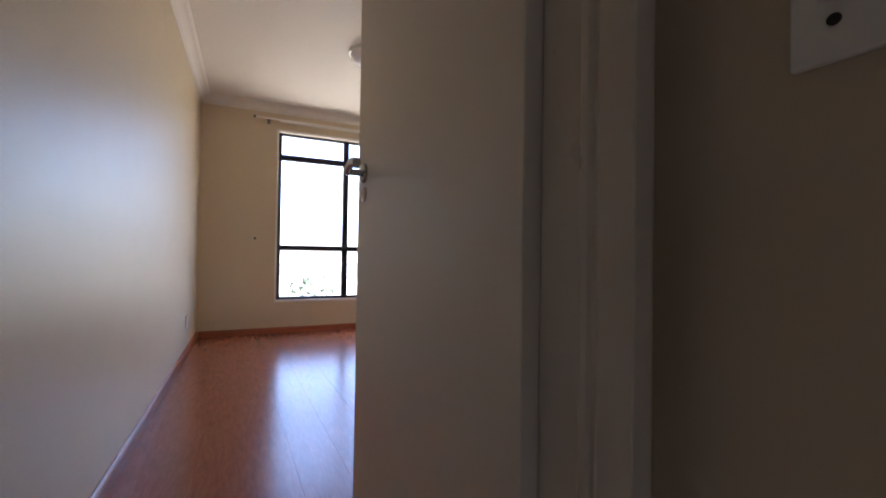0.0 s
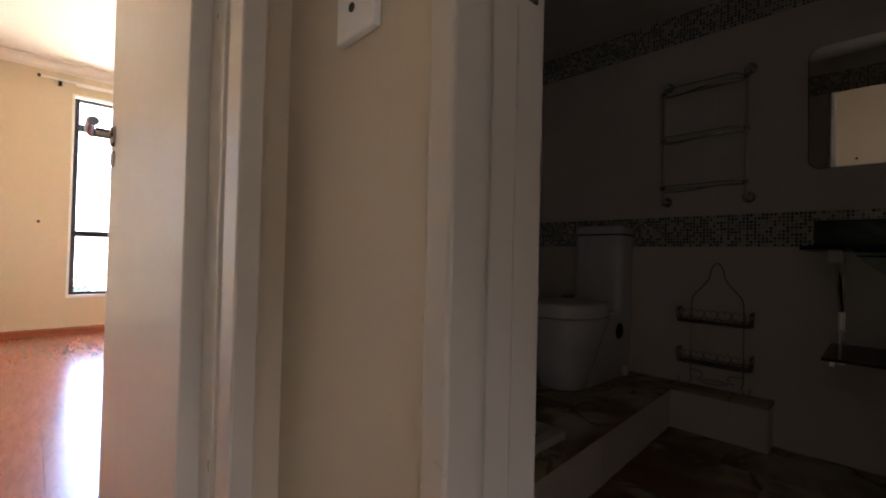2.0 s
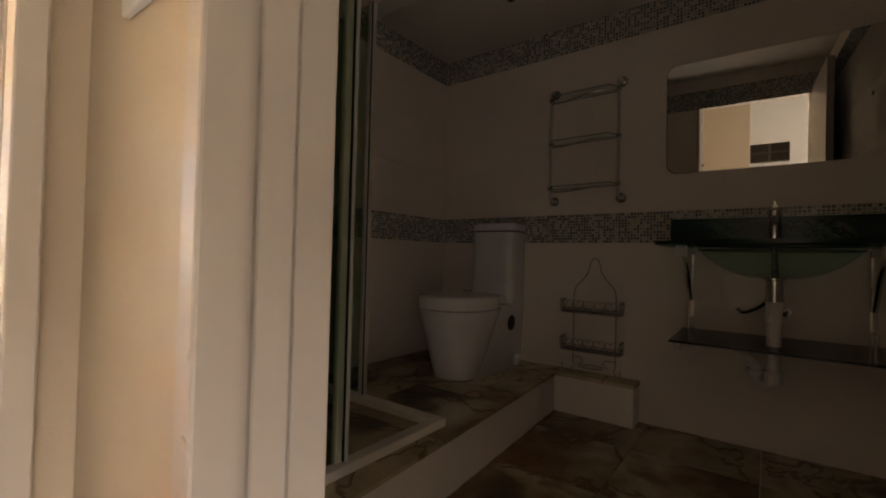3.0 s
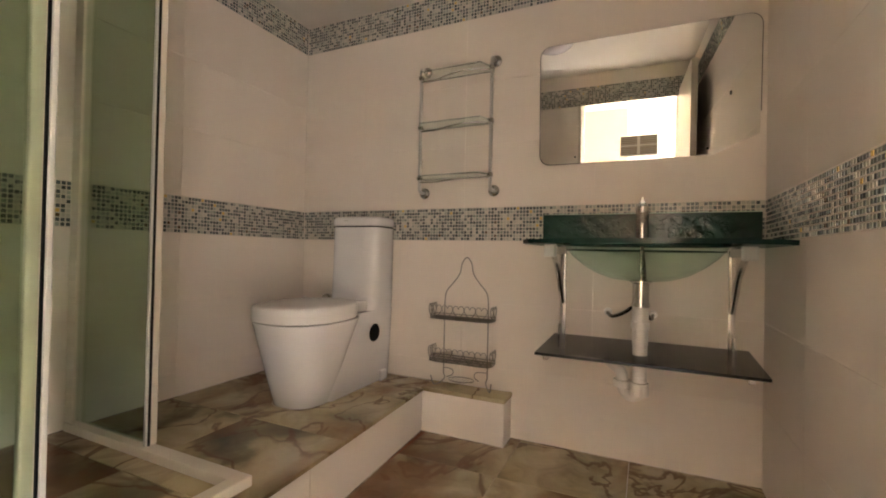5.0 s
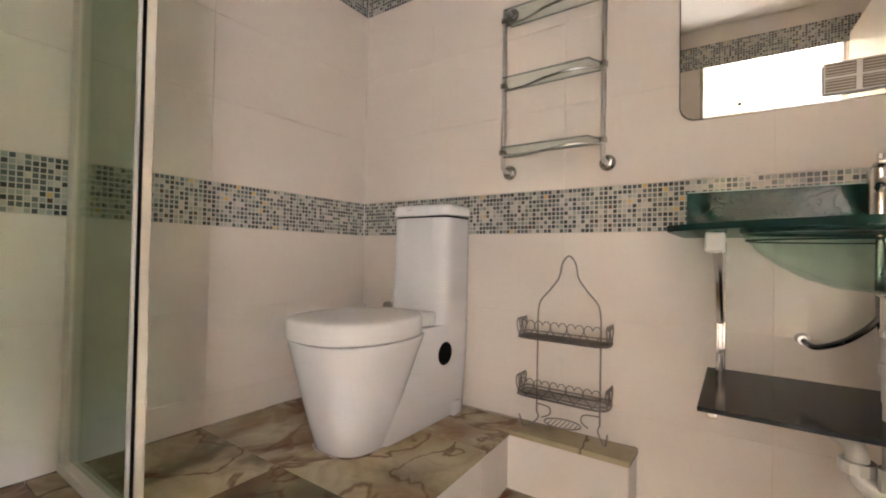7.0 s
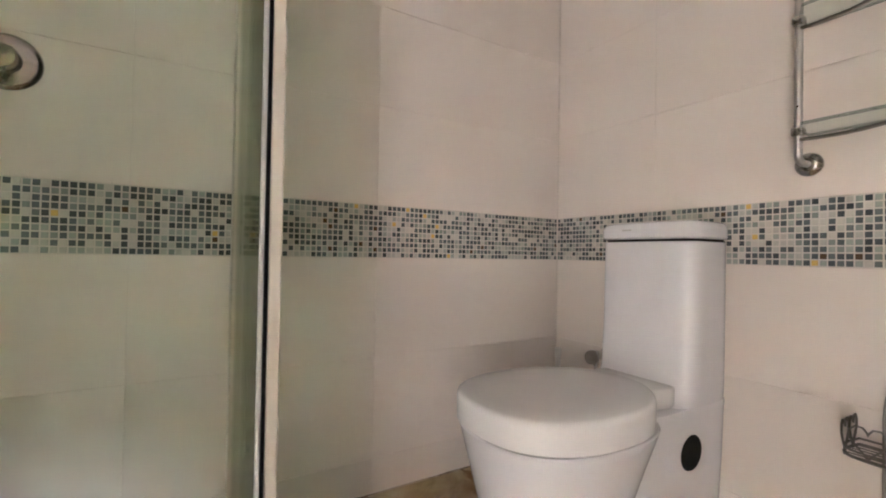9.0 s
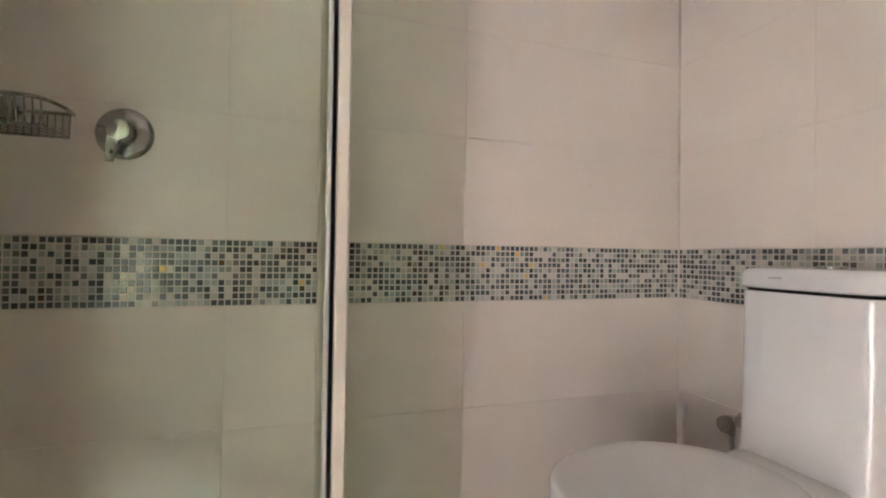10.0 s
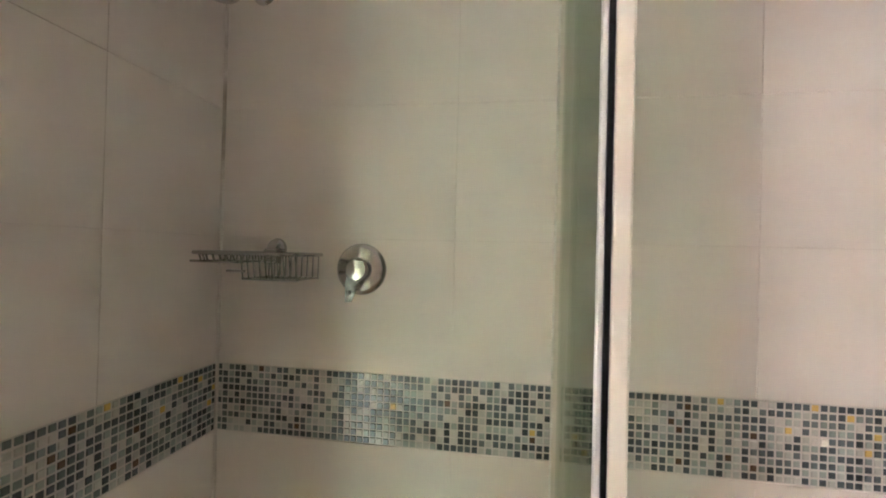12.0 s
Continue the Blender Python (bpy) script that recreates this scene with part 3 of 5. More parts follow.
socket()
thing(part("wall_plug", lathe((0.518, YB1, 1.050), (0, -1, 0), [(0, 0), (0, 0.013), (0.008, 0.011), (0.008, 0.004), (0.003, 0.0)], 12), M_DARKPL), "small dark plug in the cream wall", "wall plug")


# ---- platform with onyx top ----
def front_y(x):
    return 0.405 + 0.0575 * (x - 1.02)


plat = empty("platform", "raised tiled platform with an onyx top under toilet and shower", "platform", (1.9, 0.9, 0), kind="structure")
inv = Matrix.Translation((-1.9, -0.9, 0))
bm = prism([(XW, front_y(XW) + 0.008), (XE, front_y(XE) + 0.008), (XE, YN), (XW, YN)], 0, ZP - 0.014)
bm.transform(inv)
part("body", bm, M_GROUT, plat)
for i, (xa, xb) in enumerate(((XW + 0.002, 1.40), (1.40, 2.00), (2.00, 2.60), (2.60, XE - 0.002))):
    g = 0.001
    bm = prism([(xa + g, front_y(xa)), (xb - g, front_y(xb)), (xb - g, front_y(xb) + 0.0075), (xa + g, front_y(xa) + 0.0075)], 0.001, ZP - 0.016)
    bm.transform(inv)
    part("tile", bm, M_TILE, plat)

bx = empty("corner_box", "low tiled box with onyx top below the wire caddy", "ledge", (2.86, 0.31, 0), kind="structure")
inv2 = Matrix.Translation((-2.86, -0.31, 0))
for name, bmx, m in (("body", box((2.812, 0.112, 0), (XE, front_y(2.9) - 0.002, ZP - 0.014), 0.001), M_GROUT),
                     ("tile", box((2.806, 0.108, 0.001), (2.8115, front_y(2.81) - 0.002, ZP - 0.015), 0.0006), M_TILE),
                     ("tile", box((2.8117, 0.107, 0.001), (XE - 0.001, 0.1118, ZP - 0.015), 0.0006), M_TILE),
                     ("slab", box((2.802, 0.103, ZP - 0.013), (XE - 0.001, front_y(2.9) - 0.004, ZP + 0.006), 0.002), M_ONYX)):
    bmx.transform(inv2)
    part(name, bmx, m, bx)


# ---- toilet ----
def toilet():
    cy = 0.868
    t = empty("toilet", "white one-piece ceramic toilet with closed lid on the onyx platform", "toilet", (2.6, cy, ZP))
    inv = Matrix.Translation((-2.6, -cy, -ZP))

    def tp(name, bm, m, label="", smooth=True):
        bm.transform(inv)
        return part(name, bm, m, t, label, smooth)
    rings = []
    for z, cx, a, b, p in ((ZP, 2.405, 0.118, 0.104, 2.6), (ZP + 0.006, 2.405, 0.124, 0.110, 2.6), (0.30, 2.404, 0.150, 0.129, 2.5), (0.40, 2.408, 0.182, 0.152, 2.5), (0.48, 2.414, 0.208, 0.171, 2.5), (0.530, 2.419, 0.226, 0.183, 2.5), (0.545, 2.420, 0.231, 0.186, 2.5), (0.549, 2.420, 0.229, 0.184, 2.5), (0.550, 2.420, 0.222, 0.178, 2.5)):
        rings.append(super_ring(cx + 0.008, cy, z, a - 0.007, b, p, 56))
    tp("bowl", loft(rings), M_CERAMIC)
    rings = []
    for z, xa, xb, hb in ((ZP, 2.42, 2.905, 0.118), (ZP + 0.008, 2.42, 2.910, 0.124), (0.40, 2.46, XE - 0.004, 0.128), (0.54, 2.50, XE - 0.004, 0.132), (0.546, 2.56, XE - 0.004, 0.132), (0.557, 2.60, XE - 0.004, 0.130)):
        rings.append(super_ring((xa + xb) / 2, cy, z, (xb - xa) / 2, hb, 9, 64))
    tp("pedestal", loft(rings), M_CERAMIC)
    rings = []
    for z, xa, hb in ((0.552, 2.690, 0.144), (0.562, 2.704, 0.1455), (0.580, 2.718, 0.146), (0.61, 2.728, 0.146), (0.75, 2.737, 0.146), (0.958, 2.740, 0.146), (0.9605, 2.742, 0.144), (0.9610, 2.760, 0.128), (0.9700, 2.760, 0.128)):
        xb = XE - 0.003
        rings.append(super_ring((xa + xb) / 2, cy + 0.007, z, (xb - xa) / 2, hb - 0.007, 5.5, 64))
    tank = tp("tank", loft(rings), M_CERAMIC)
    rings = []
    for z, g in ((0.9675, 0.003), (0.969, 0.000), (0.972, -0.003), (0.995, -0.003), (1.006, 0.001), (1.012, 0.010), (1.014, 0.03)):
        xa, xb = 2.738 + g, XE - 0.003
        rings.append(super_ring((xa + xb) / 2, cy + 0.007, z, (xb - xa) / 2, 0.141 - g, 5.5, 64))
    # the shade below the tank lid, put in as a black ring
    gap = [super_ring((2.746 + XE - 0.004) / 2, cy + 0.007, z, (XE - 0.004 - 2.746) / 2, 0.1335, 5.5, 64) for z in (0.9612, 0.9672)]
    tp("tank_gap_shade", loft(gap), M_BLACK, "thin black ring for the shade under the tank lid")
    tp("tank_lid", loft(rings), M_CERAMIC)
    tp("flush_button", lathe((2.83, cy, 1.012), (0, 0, 1), [(0, 0), (0, 0.026), (0.006, 0.026), (0.008, 0.022), (0.008, 0)], 24), M_CHROME, "chrome flush button")
    tp("maker_mark", box((2.7325, cy + 0.035, 0.990), (2.7345, cy + 0.062, 0.994)), M_STEEL, "small grey mark", False)
    # recessed ring coloured black in place of the shaded gap under the lid
    rings = []
    for z, g in ((0.5450, 0.026), (0.5460, 0.024), (0.5600, 0.024), (0.5605, 0.026)):
        rings.append(super_ring(2.428, cy, z, 0.229 - g, 0.189 - g, 2.5, 60))
    tp("lid_gap_shade", loft(rings), M_BLACK, "black ring for the shade between bowl and lid")
    rings = []
    for z, g in ((0.5525, 0.006), (0.5535, 0.001), (0.556, -0.002), (0.602, -0.003), (0.611, -0.001), (0.6145, 0.003), (0.6165, 0.009), (0.6185, 0.05), (0.619, 0.10)):
        rings.append(lid_ring(2.428, cy, z, 0.229 - g, 0.189 - g))
    tp("lid", loft(rings), M_SEAT)
    hinge = [(2.575, 0.088), (2.640, 0.094), (2.690, 0.108), (2.716, 0.104), (2.722, 0.090)]
    bm = prism([(x, cy - h) for x, h in hinge] + [(x, cy + h) for x, h in reversed(hinge)], 0.557, 0.606, 0.006)
    tp("lid_hinge", bm, M_SEAT)
    tp("access_hole", lathe((2.742, cy - 0.1315, 0.452), (0, 1, 0), [(0, 0), (0, 0.042), (0.0035, 0.044), (0.0035, 0)], 32), M_BLACK, "black access hole")
    tp("foot_cap", box((2.792, cy - 0.142, ZP + 0.0005), (2.850, cy - 0.118, ZP + 0.055), 0.011, 3), M_CERAMIC)


toilet()


def stop_valve():
    v = empty("stop_valve", "small chrome stop valve on the wall beside the toilet", "valve", (XE, 1.136, 0.583))
    part("flange", lathe((0, 0, 0), (-1, 0, 0), [(0, 0), (0, 0.024), (0.006, 0.020), (0.008, 0.0)], 20), M_CHROME, v, smooth=True)
    part("body", add_tube(tube([(0, 0, 0), (-0.055, 0, 0)], 0.011, 12), [(-0.045, 0, -0.03), (-0.045, 0, 0.02)], 0.010, 12), M_CHROME, v, smooth=True)
    part("knob", lathe((-0.055, 0, 0), (-1, 0, 0), [(0, 0), (0, 0.018), (0.006, 0.024), (0.020, 0.022), (0.024, 0)], 12), M_DULL, v)
    part("hose", tube(bend([(-0.045, 0, -0.03), (-0.047, -0.01, -0.08), (-0.055, -0.08, -0.12), (-0.06, -0.12, -0.10)], 5), 0.006, 8), M_STEEL, v, smooth=True)


stop_valve()
thing(part("pipe_stub", lathe((2.885, 1.310, ZP + 0.004), (0, 0, 1), [(0, 0), (0, 0.009), (0.34, 0.009), (0.342, 0.012), (0.372, 0.012), (0.376, 0.0)], 14), M_PVC, smooth=True), "thin capped white plastic pipe in the corner", "pipe")


# ---- basin ----
def basin():
    b = empty("glass_basin", "green glass basin with counter, splashback and chrome brackets", "basin", (XE, -0.43, 0.89))
    inv = Matrix.Translation((-XE, 0.43, -0.89))

    def bp(name, bm, m, label="", smooth=False, parent=b):
        bm.transform(inv)
        return part(name, bm, m, parent, label, smooth)
    ya, yb, cy, cx = -0.018, YS + 0.004, -0.428, 2.635
    # outline with bowed front, hole over the bowl
    n = 48
    outer = []
    front = lambda s: 2.585 - 0.075 * s - 0.145 * math.sin(math.pi * s) ** 0.8
    k = 26
    outer = [(XE - 0.004, ya), (2.60, ya)] + [(front(i / k), ya + (yb - ya) * i / k) for i in range(1, k)] + [(2.515, yb), (XE - 0.004, yb)]
    hole = [(cx + 0.165 * math.cos(t), cy + 0.262 * math.sin(t)) for t in (2 * math.pi * j / n for j in range(n))]
    bm = bmesh.new()
    for z in (0.884, 0.898):
        vo = [bm.verts.new((x, y, z)) for x, y in outer]
        vh = [bm.verts.new((x, y, z)) for x, y in hole]
        eo = [bm.edges.new((vo[i], vo[(i + 1) % len(vo)])) for i in range(len(vo))]
        eh = [bm.edges.new((vh[i], vh[(i + 1) % n])) for i in range(n)]
        bmesh.ops.triangle_fill(bm, use_beauty=True, edges=eo + eh)
    bp("counter", bm, M_TOP, "green glass counter top")
    # dark polished edge of the thick glass
    rim = bmesh.new()
    vo = [[rim.verts.new((x, y, z)) for x, y in outer] for z in (0.8835, 0.8985)]
    for i in range(len(outer)):
        j = (i + 1) % len(outer)
        rim.faces.new((vo[0][i], vo[0][j], vo[1][j], vo[1][i]))
    bp("counter_edge", rim, M_GLASS_DK, "dark green polished glass edge")
    rings = [[(cx + 0.165 * f * math.cos(t), cy + 0.262 * f * math.sin(t), z) for t in (2 * math.pi * j / n for j in range(n))] for f, z in ((1.0, 0.884), (0.97, 0.868), (0.88, 0.840), (0.74, 0.808), (0.56, 0.780), (0.36, 0.762), (0.12, 0.755))]
    bp("bowl", loft(rings, False), M_BOWL, "translucent green glass bowl", True)
    bp("bowl_rim", tube([(cx + 0.163 * math.cos(t), cy + 0.260 * math.sin(t), 0.881) for t in (2 * math.pi * j / n for j in range(n))], 0.004, 6, True), M_GLASS_DK, "", True)
    bp("bowl_lip", tube([(cx + 0.158 * math.cos(t), cy + 0.252 * math.sin(t), 0.862) for t in (2 * math.pi * j / n for j in range(n))], 0.0022, 6, True), M_GLASS_DK, "", True)
    # cast glass: a wavy front over a flat back
    ny, nz = 140, 20
    y_of = lambda i: ya - 0.010 + (yb + 0.008 - ya + 0.010) * i / ny
    z_of = lambda k: 0.900 + 0.117 * k / nz
    wave = lambda y, z: 0.0006 * math.sin(64 * y + 2.2 * math.sin(43 * z)) * math.sin(math.pi * (z - 0.900) / 0.117) + 0.0003 * math.sin(97 * y - 110 * z)
    bm = bmesh.new()
    rows = [[bm.verts.new((XE - 0.016 + wave(y_of(i), z_of(k)), y_of(i), z_of(k))) for i in range(ny + 1)] for k in range(nz + 1)]
    for k in range(nz):
        for i in range(ny):
            bm.faces.new((rows[k][i], rows[k + 1][i], rows[k + 1][i + 1], rows[k][i + 1]))
    edge = [e for e in bm.edges if e.is_boundary]
    out = bmesh.ops.extrude_edge_only(bm, edges=edge)["geom"]
    for v in out:
        if isinstance(v, bmesh.types.BMVert):
            v.co.x = XE - 0.004
    bmesh.ops.recalc_face_normals(bm, faces=bm.faces[:])
    bp("splashback", bm, M_SPLASH, "wavy dark green glass splashback", True)
    # highlight of the top edge, drawn as a thin pale strip
    bp("splashback_highlight", box((XE - 0.0175, yb + 0.009, 1.0176), (XE - 0.004, ya - 0.011, 1.0205), 0.0008), M_RIM, "pale strip for the highlight along the glass edge")
    # drain and trap
    bp("drain", lathe((cx, cy, 0.760), (0, 0, -1), [(0, 0), (0, 0.034), (0.008, 0.034), (0.012, 0.027), (0.075, 0.027), (0.080, 0.030), (0.092, 0.030), (0.092, 0)], 24), M_CHROME, "chrome drain", True)
    bp("waste_pipe", lathe((cx, cy, 0.668), (0, 0, -1), [(0, 0), (0, 0.0265), (0.05, 0.0265), (0.052, 0.030), (0.075, 0.030), (0.077, 0.0255), (0.13, 0.0255), (0.132, 0.0235), (0.26, 0.0235), (0.262, 0.030), (0.29, 0.030), (0.29, 0)], 24), M_PVC, "white plastic waste pipe", True)
    bp("trap", tube(bend([(cx, cy, 0.41), (cx, cy, 0.385), (cx + 0.004, cy + 0.006, 0.362), (cx + 0.014, cy + 0.028, 0.352), (cx + 0.026, cy + 0.050, 0.366), (cx + 0.030, cy + 0.055, 0.395), (cx + 0.034, cy + 0.062, 0.430), (cx + 0.07, cy + 0.10, 0.452), (XE - 0.03, cy + 0.17, 0.46), (XE - 0.004, cy + 0.18, 0.46)], 6), 0.020, 14), M_PVC, "white plastic trap", True)
    for z in (0.386, 0.402):
        bp("trap_nut", lathe((cx + (0.0 if z < 0.39 else 0.030), cy + (0.0 if z < 0.39 else 0.056), z), (0, 0, -1), [(0, 0), (0, 0.031), (0.024, 0.031), (0.024, 0)], 12), M_PVC)
    # shelf
    sh = bp("shelf", prism([(XE - 0.012, -0.085), (2.492, -0.094), (2.490, -0.772), (XE - 0.012, -0.792)], 0.492, 0.502, 0.0012), M_BLACKGLASS, "black glass shelf")
    # brackets
    for y in (-0.118, -0.738):
        bk = bp("bracket", add_box(box((XE - 0.009, y - 0.012, 0.415), (XE - 0.003, y + 0.012, 0.872), 0.002), (XE - 0.0195, y - 0.006, 0.44), (XE - 0.0085, y + 0.006, 0.86), 0.002), M_CHROME, "chrome wall bracket")
        bp("bracket_arm", box((XE - 0.30, y - 0.010, 0.846), (XE - 0.0205, y + 0.010, 0.8795), 0.003), M_CHROME, "chrome arm")
        bp("bracket_block", box((XE - 0.33, y - 0.020, 0.836), (XE - 0.285, y + 0.020, 0.8815), 0.005, 3), M_PVC, "pale end block")
        bp("brace", tube(bend([(XE - 0.27, y, 0.845), (XE - 0.21, y, 0.825), (XE - 0.13, y, 0.77), (XE - 0.075, y, 0.70), (XE - 0.022, y, 0.64)], 5), 0.011, 8), M_CHROME, "curved chrome brace", True)
        bp("shelf_support", box((2.56, y - 0.010, 0.462), (XE - 0.0125, y + 0.010, 0.4905), 0.003), M_CHROME, "chrome shelf support")
        bp("shelf_stud", lathe((XE - 0.06, y, 0.503), (0, 0, 1), [(0, 0), (0, 0.010), (0.05, 0.010), (0.052, 0.0)], 12), M_CHROME, "", True)
    # hoses to the wall
    for y0, bend_y in ((-0.302, -0.02), (-0.472, 0.0)):
        bp("wall_valve", lathe((XE - 0.0, y0, 0.610), (-1, 0, 0), [(0, 0), (0, 0.017), (0.012, 0.015), (0.03, 0.012), (0.03, 0)], 14), M_STEEL, "", True)
        bp("hose", tube(bend([(XE - 0.028, y0, 0.610), (XE - 0.06, y0 * 0.8 + cy * 0.2, 0.600), (XE - 0.10, y0 * 0.3 + cy * 0.7, 0.64), (XE - 0.125, cy + bend_y * 0.5, 0.72), (XE - 0.13, cy, 0.882)], 6), 0.0075, 8), M_SHADY, "braided steel hose", True)


basin()


def basin_tap():
    x, y, z = 2.795, -0.428, 0.8985
    t = empty("basin_tap", "chrome single-lever basin tap on the glass counter", "tap", (x, y, z))
    part("body", lathe((0, 0, 0), (0, 0, 1), [(0, 0), (0, 0.029), (0.008, 0.029), (0.012, 0.0235), (0.10, 0.0225), (0.115, 0.024), (0.135, 0.022), (0.14, 0.0)], 28), M_CHROME, t, smooth=True)
    part("spout", tube(bend([(0, 0, 0.085), (-0.05, 0, 0.098), (-0.10, 0, 0.090), (-0.125, 0, 0.072)], 5), [0.014] * 6 + [0.013] * 5 + [0.0115] * 5, 14), M_CHROME, t, smooth=True)
    part("lever", add_box(box((-0.045, -0.012, 0.140), (0.018, 0.012, 0.152), 0.005, 3), (-0.004, -0.005, 0.150), (0.008, 0.005, 0.172), 0.003), M_CHROME, t, "flat chrome lever")


basin_tap()


# ---- mirror ----
def mirror():
    cyy, cz, w, h, r = -0.414, 1.500, 0.818, 0.520, 0.045
    m = empty("wall_mirror", "frameless wall mirror with rounded corners above the basin", "mirror", (XE - 0.012, cyy, cz))
    outline = []
    for sy, sz, a0 in ((1, 1, 0), (-1, 1, 90), (-1, -1, 180), (1, -1, 270)):
        for k in range(7):
            a = radians(a0 + 15 * k)
            outline.append((sy * (w / 2 - r) + r * math.cos(a), sz * (h / 2 - r) + r * math.sin(a)))
    turn = pose(0, 0, 0, 0, -MIRROR_TILT, MIRROR_YAW)
    # dark backing: the bevelled outline, and the shade along the bottom in its colour
    for name, x0, x1, sc, mt, lab in (("backing", 0.0, 0.006, 1.003, M_SHADY, "dark mirror edge, coloured for bevel and bottom shade"), ("glass", -0.0035, -0.0005, 0.994, M_MIRROR, "silvered mirror glass")):
        bm = loft([[(x, y * sc, z * sc) for y, z in outline] for x in (x0, x1)])
        bm.transform(turn)
        part(name, bm, mt, m, lab)
    for yy, zz in ((-0.158 - cyy, 1.268 - cz), (-0.652 - cyy, 1.268 - cz)):
        bm = lathe((-0.004, yy, zz), (-1, 0, 0), [(0, 0), (0, 0.0045), (0.003, 0.004), (0.003, 0)], 12)
        bm.transform(turn)
        part("screw_cap", bm, M_DARKPL, m)


mirror()


# ---- glass rack ----
def rack():
    y0, y1, zt, zb, out = 0.575, 0.210, 1.750, 1.139, 0.062
    r = empty("glass_rack", "chrome wall rack with three glass shelves", "shelf rack", (XE, y0, zb))
    inv = Matrix.Translation((-XE, -y0, -zb))

    def rp(name, bm, m, label="", smooth=True, parent=r):
        bm.transform(inv)
        return part(name, bm, m, parent, label, smooth)
    xp = XE - out
    for y in (y0, y1):
        for z in (zt, zb):
            rp("flange", lathe((XE, y, z), (-1, 0, 0), [(0, 0), (0, 0.027), (0.006, 0.027), (0.013, 0.021), (0.016, 0.012), (0.016, 0)], 24), M_DULL)
        rp("upright", tube(bend([(XE - 0.012, y, zt), (XE - 0.045, y, zt), (xp, y, zt - 0.012), (xp, y, zt - 0.04)], 4) + [(xp, y, zb + 0.04)] + bend([(xp, y, zb + 0.04), (xp, y, zb + 0.012), (XE - 0.045, y, zb), (XE - 0.012, y, zb)], 4)[1:], 0.008, 12), M_STEEL, "chrome upright")
    for z in (1.700, 1.455, 1.205):
        xf = xp - 0.072
        bar = bend([(xp - 0.002, y0, z - 0.018), (xp - 0.020, (3 * y0 + y1) / 4, z - 0.024), (xp - 0.050, (y0 + y1) / 2, z - 0.022), (xp - 0.040, (y0 + 3 * y1) / 4, z - 0.012), (xp - 0.002, y1, z - 0.010)], 6)
        rp("support_bar", tube(bar, 0.0042, 8), M_DULL, "thin chrome support bar")
        poly = [(xp + 0.045, y0 - 0.004), (xp - 0.012, y0 - 0.004), (xf, y0 - 0.030), (xf, y1 + 0.030), (xp - 0.012, y1 + 0.004), (xp + 0.045, y1 + 0.004)]
        g = rp("glass_shelf", prism(poly, z - 0.003, z + 0.003), M_SHELFGLASS, "clear glass shelf", False)
        edge = bmesh.new()
        vv = [[edge.verts.new((x, y, zz)) for x, y in poly] for zz in (z - 0.0034, z + 0.0034)]
        for i in range(len(poly)):
            j = (i + 1) % len(poly)
            edge.faces.new((vv[0][i], vv[0][j], vv[1][j], vv[1][i]))
        edge.transform(inv)
        part("glass_edge", edge, M_GLASS_DK, g, "dark green glass edge")
        for y in (y0, y1):
            rp("clamp", box((xp - 0.012, y - 0.011, z - 0.010), (xp + 0.012, y + 0.011, z + 0.010), 0.004), M_DULL)


rack()


# ---- wire caddy leaning on the wall ----
def heart(cy, z, x, w, h):
    pts = []
    for j in range(18):
        t = 2 * math.pi * j / 18
        hx = 16 * math.sin(t) ** 3
        hy = 13 * math.cos(t) - 5 * math.cos(2 * t) - 2 * math.cos(3 * t) - math.cos(4 * t)
        pts.append((x, cy + w * hx / 34, z + h * (hy + 17) / 30))
    return pts


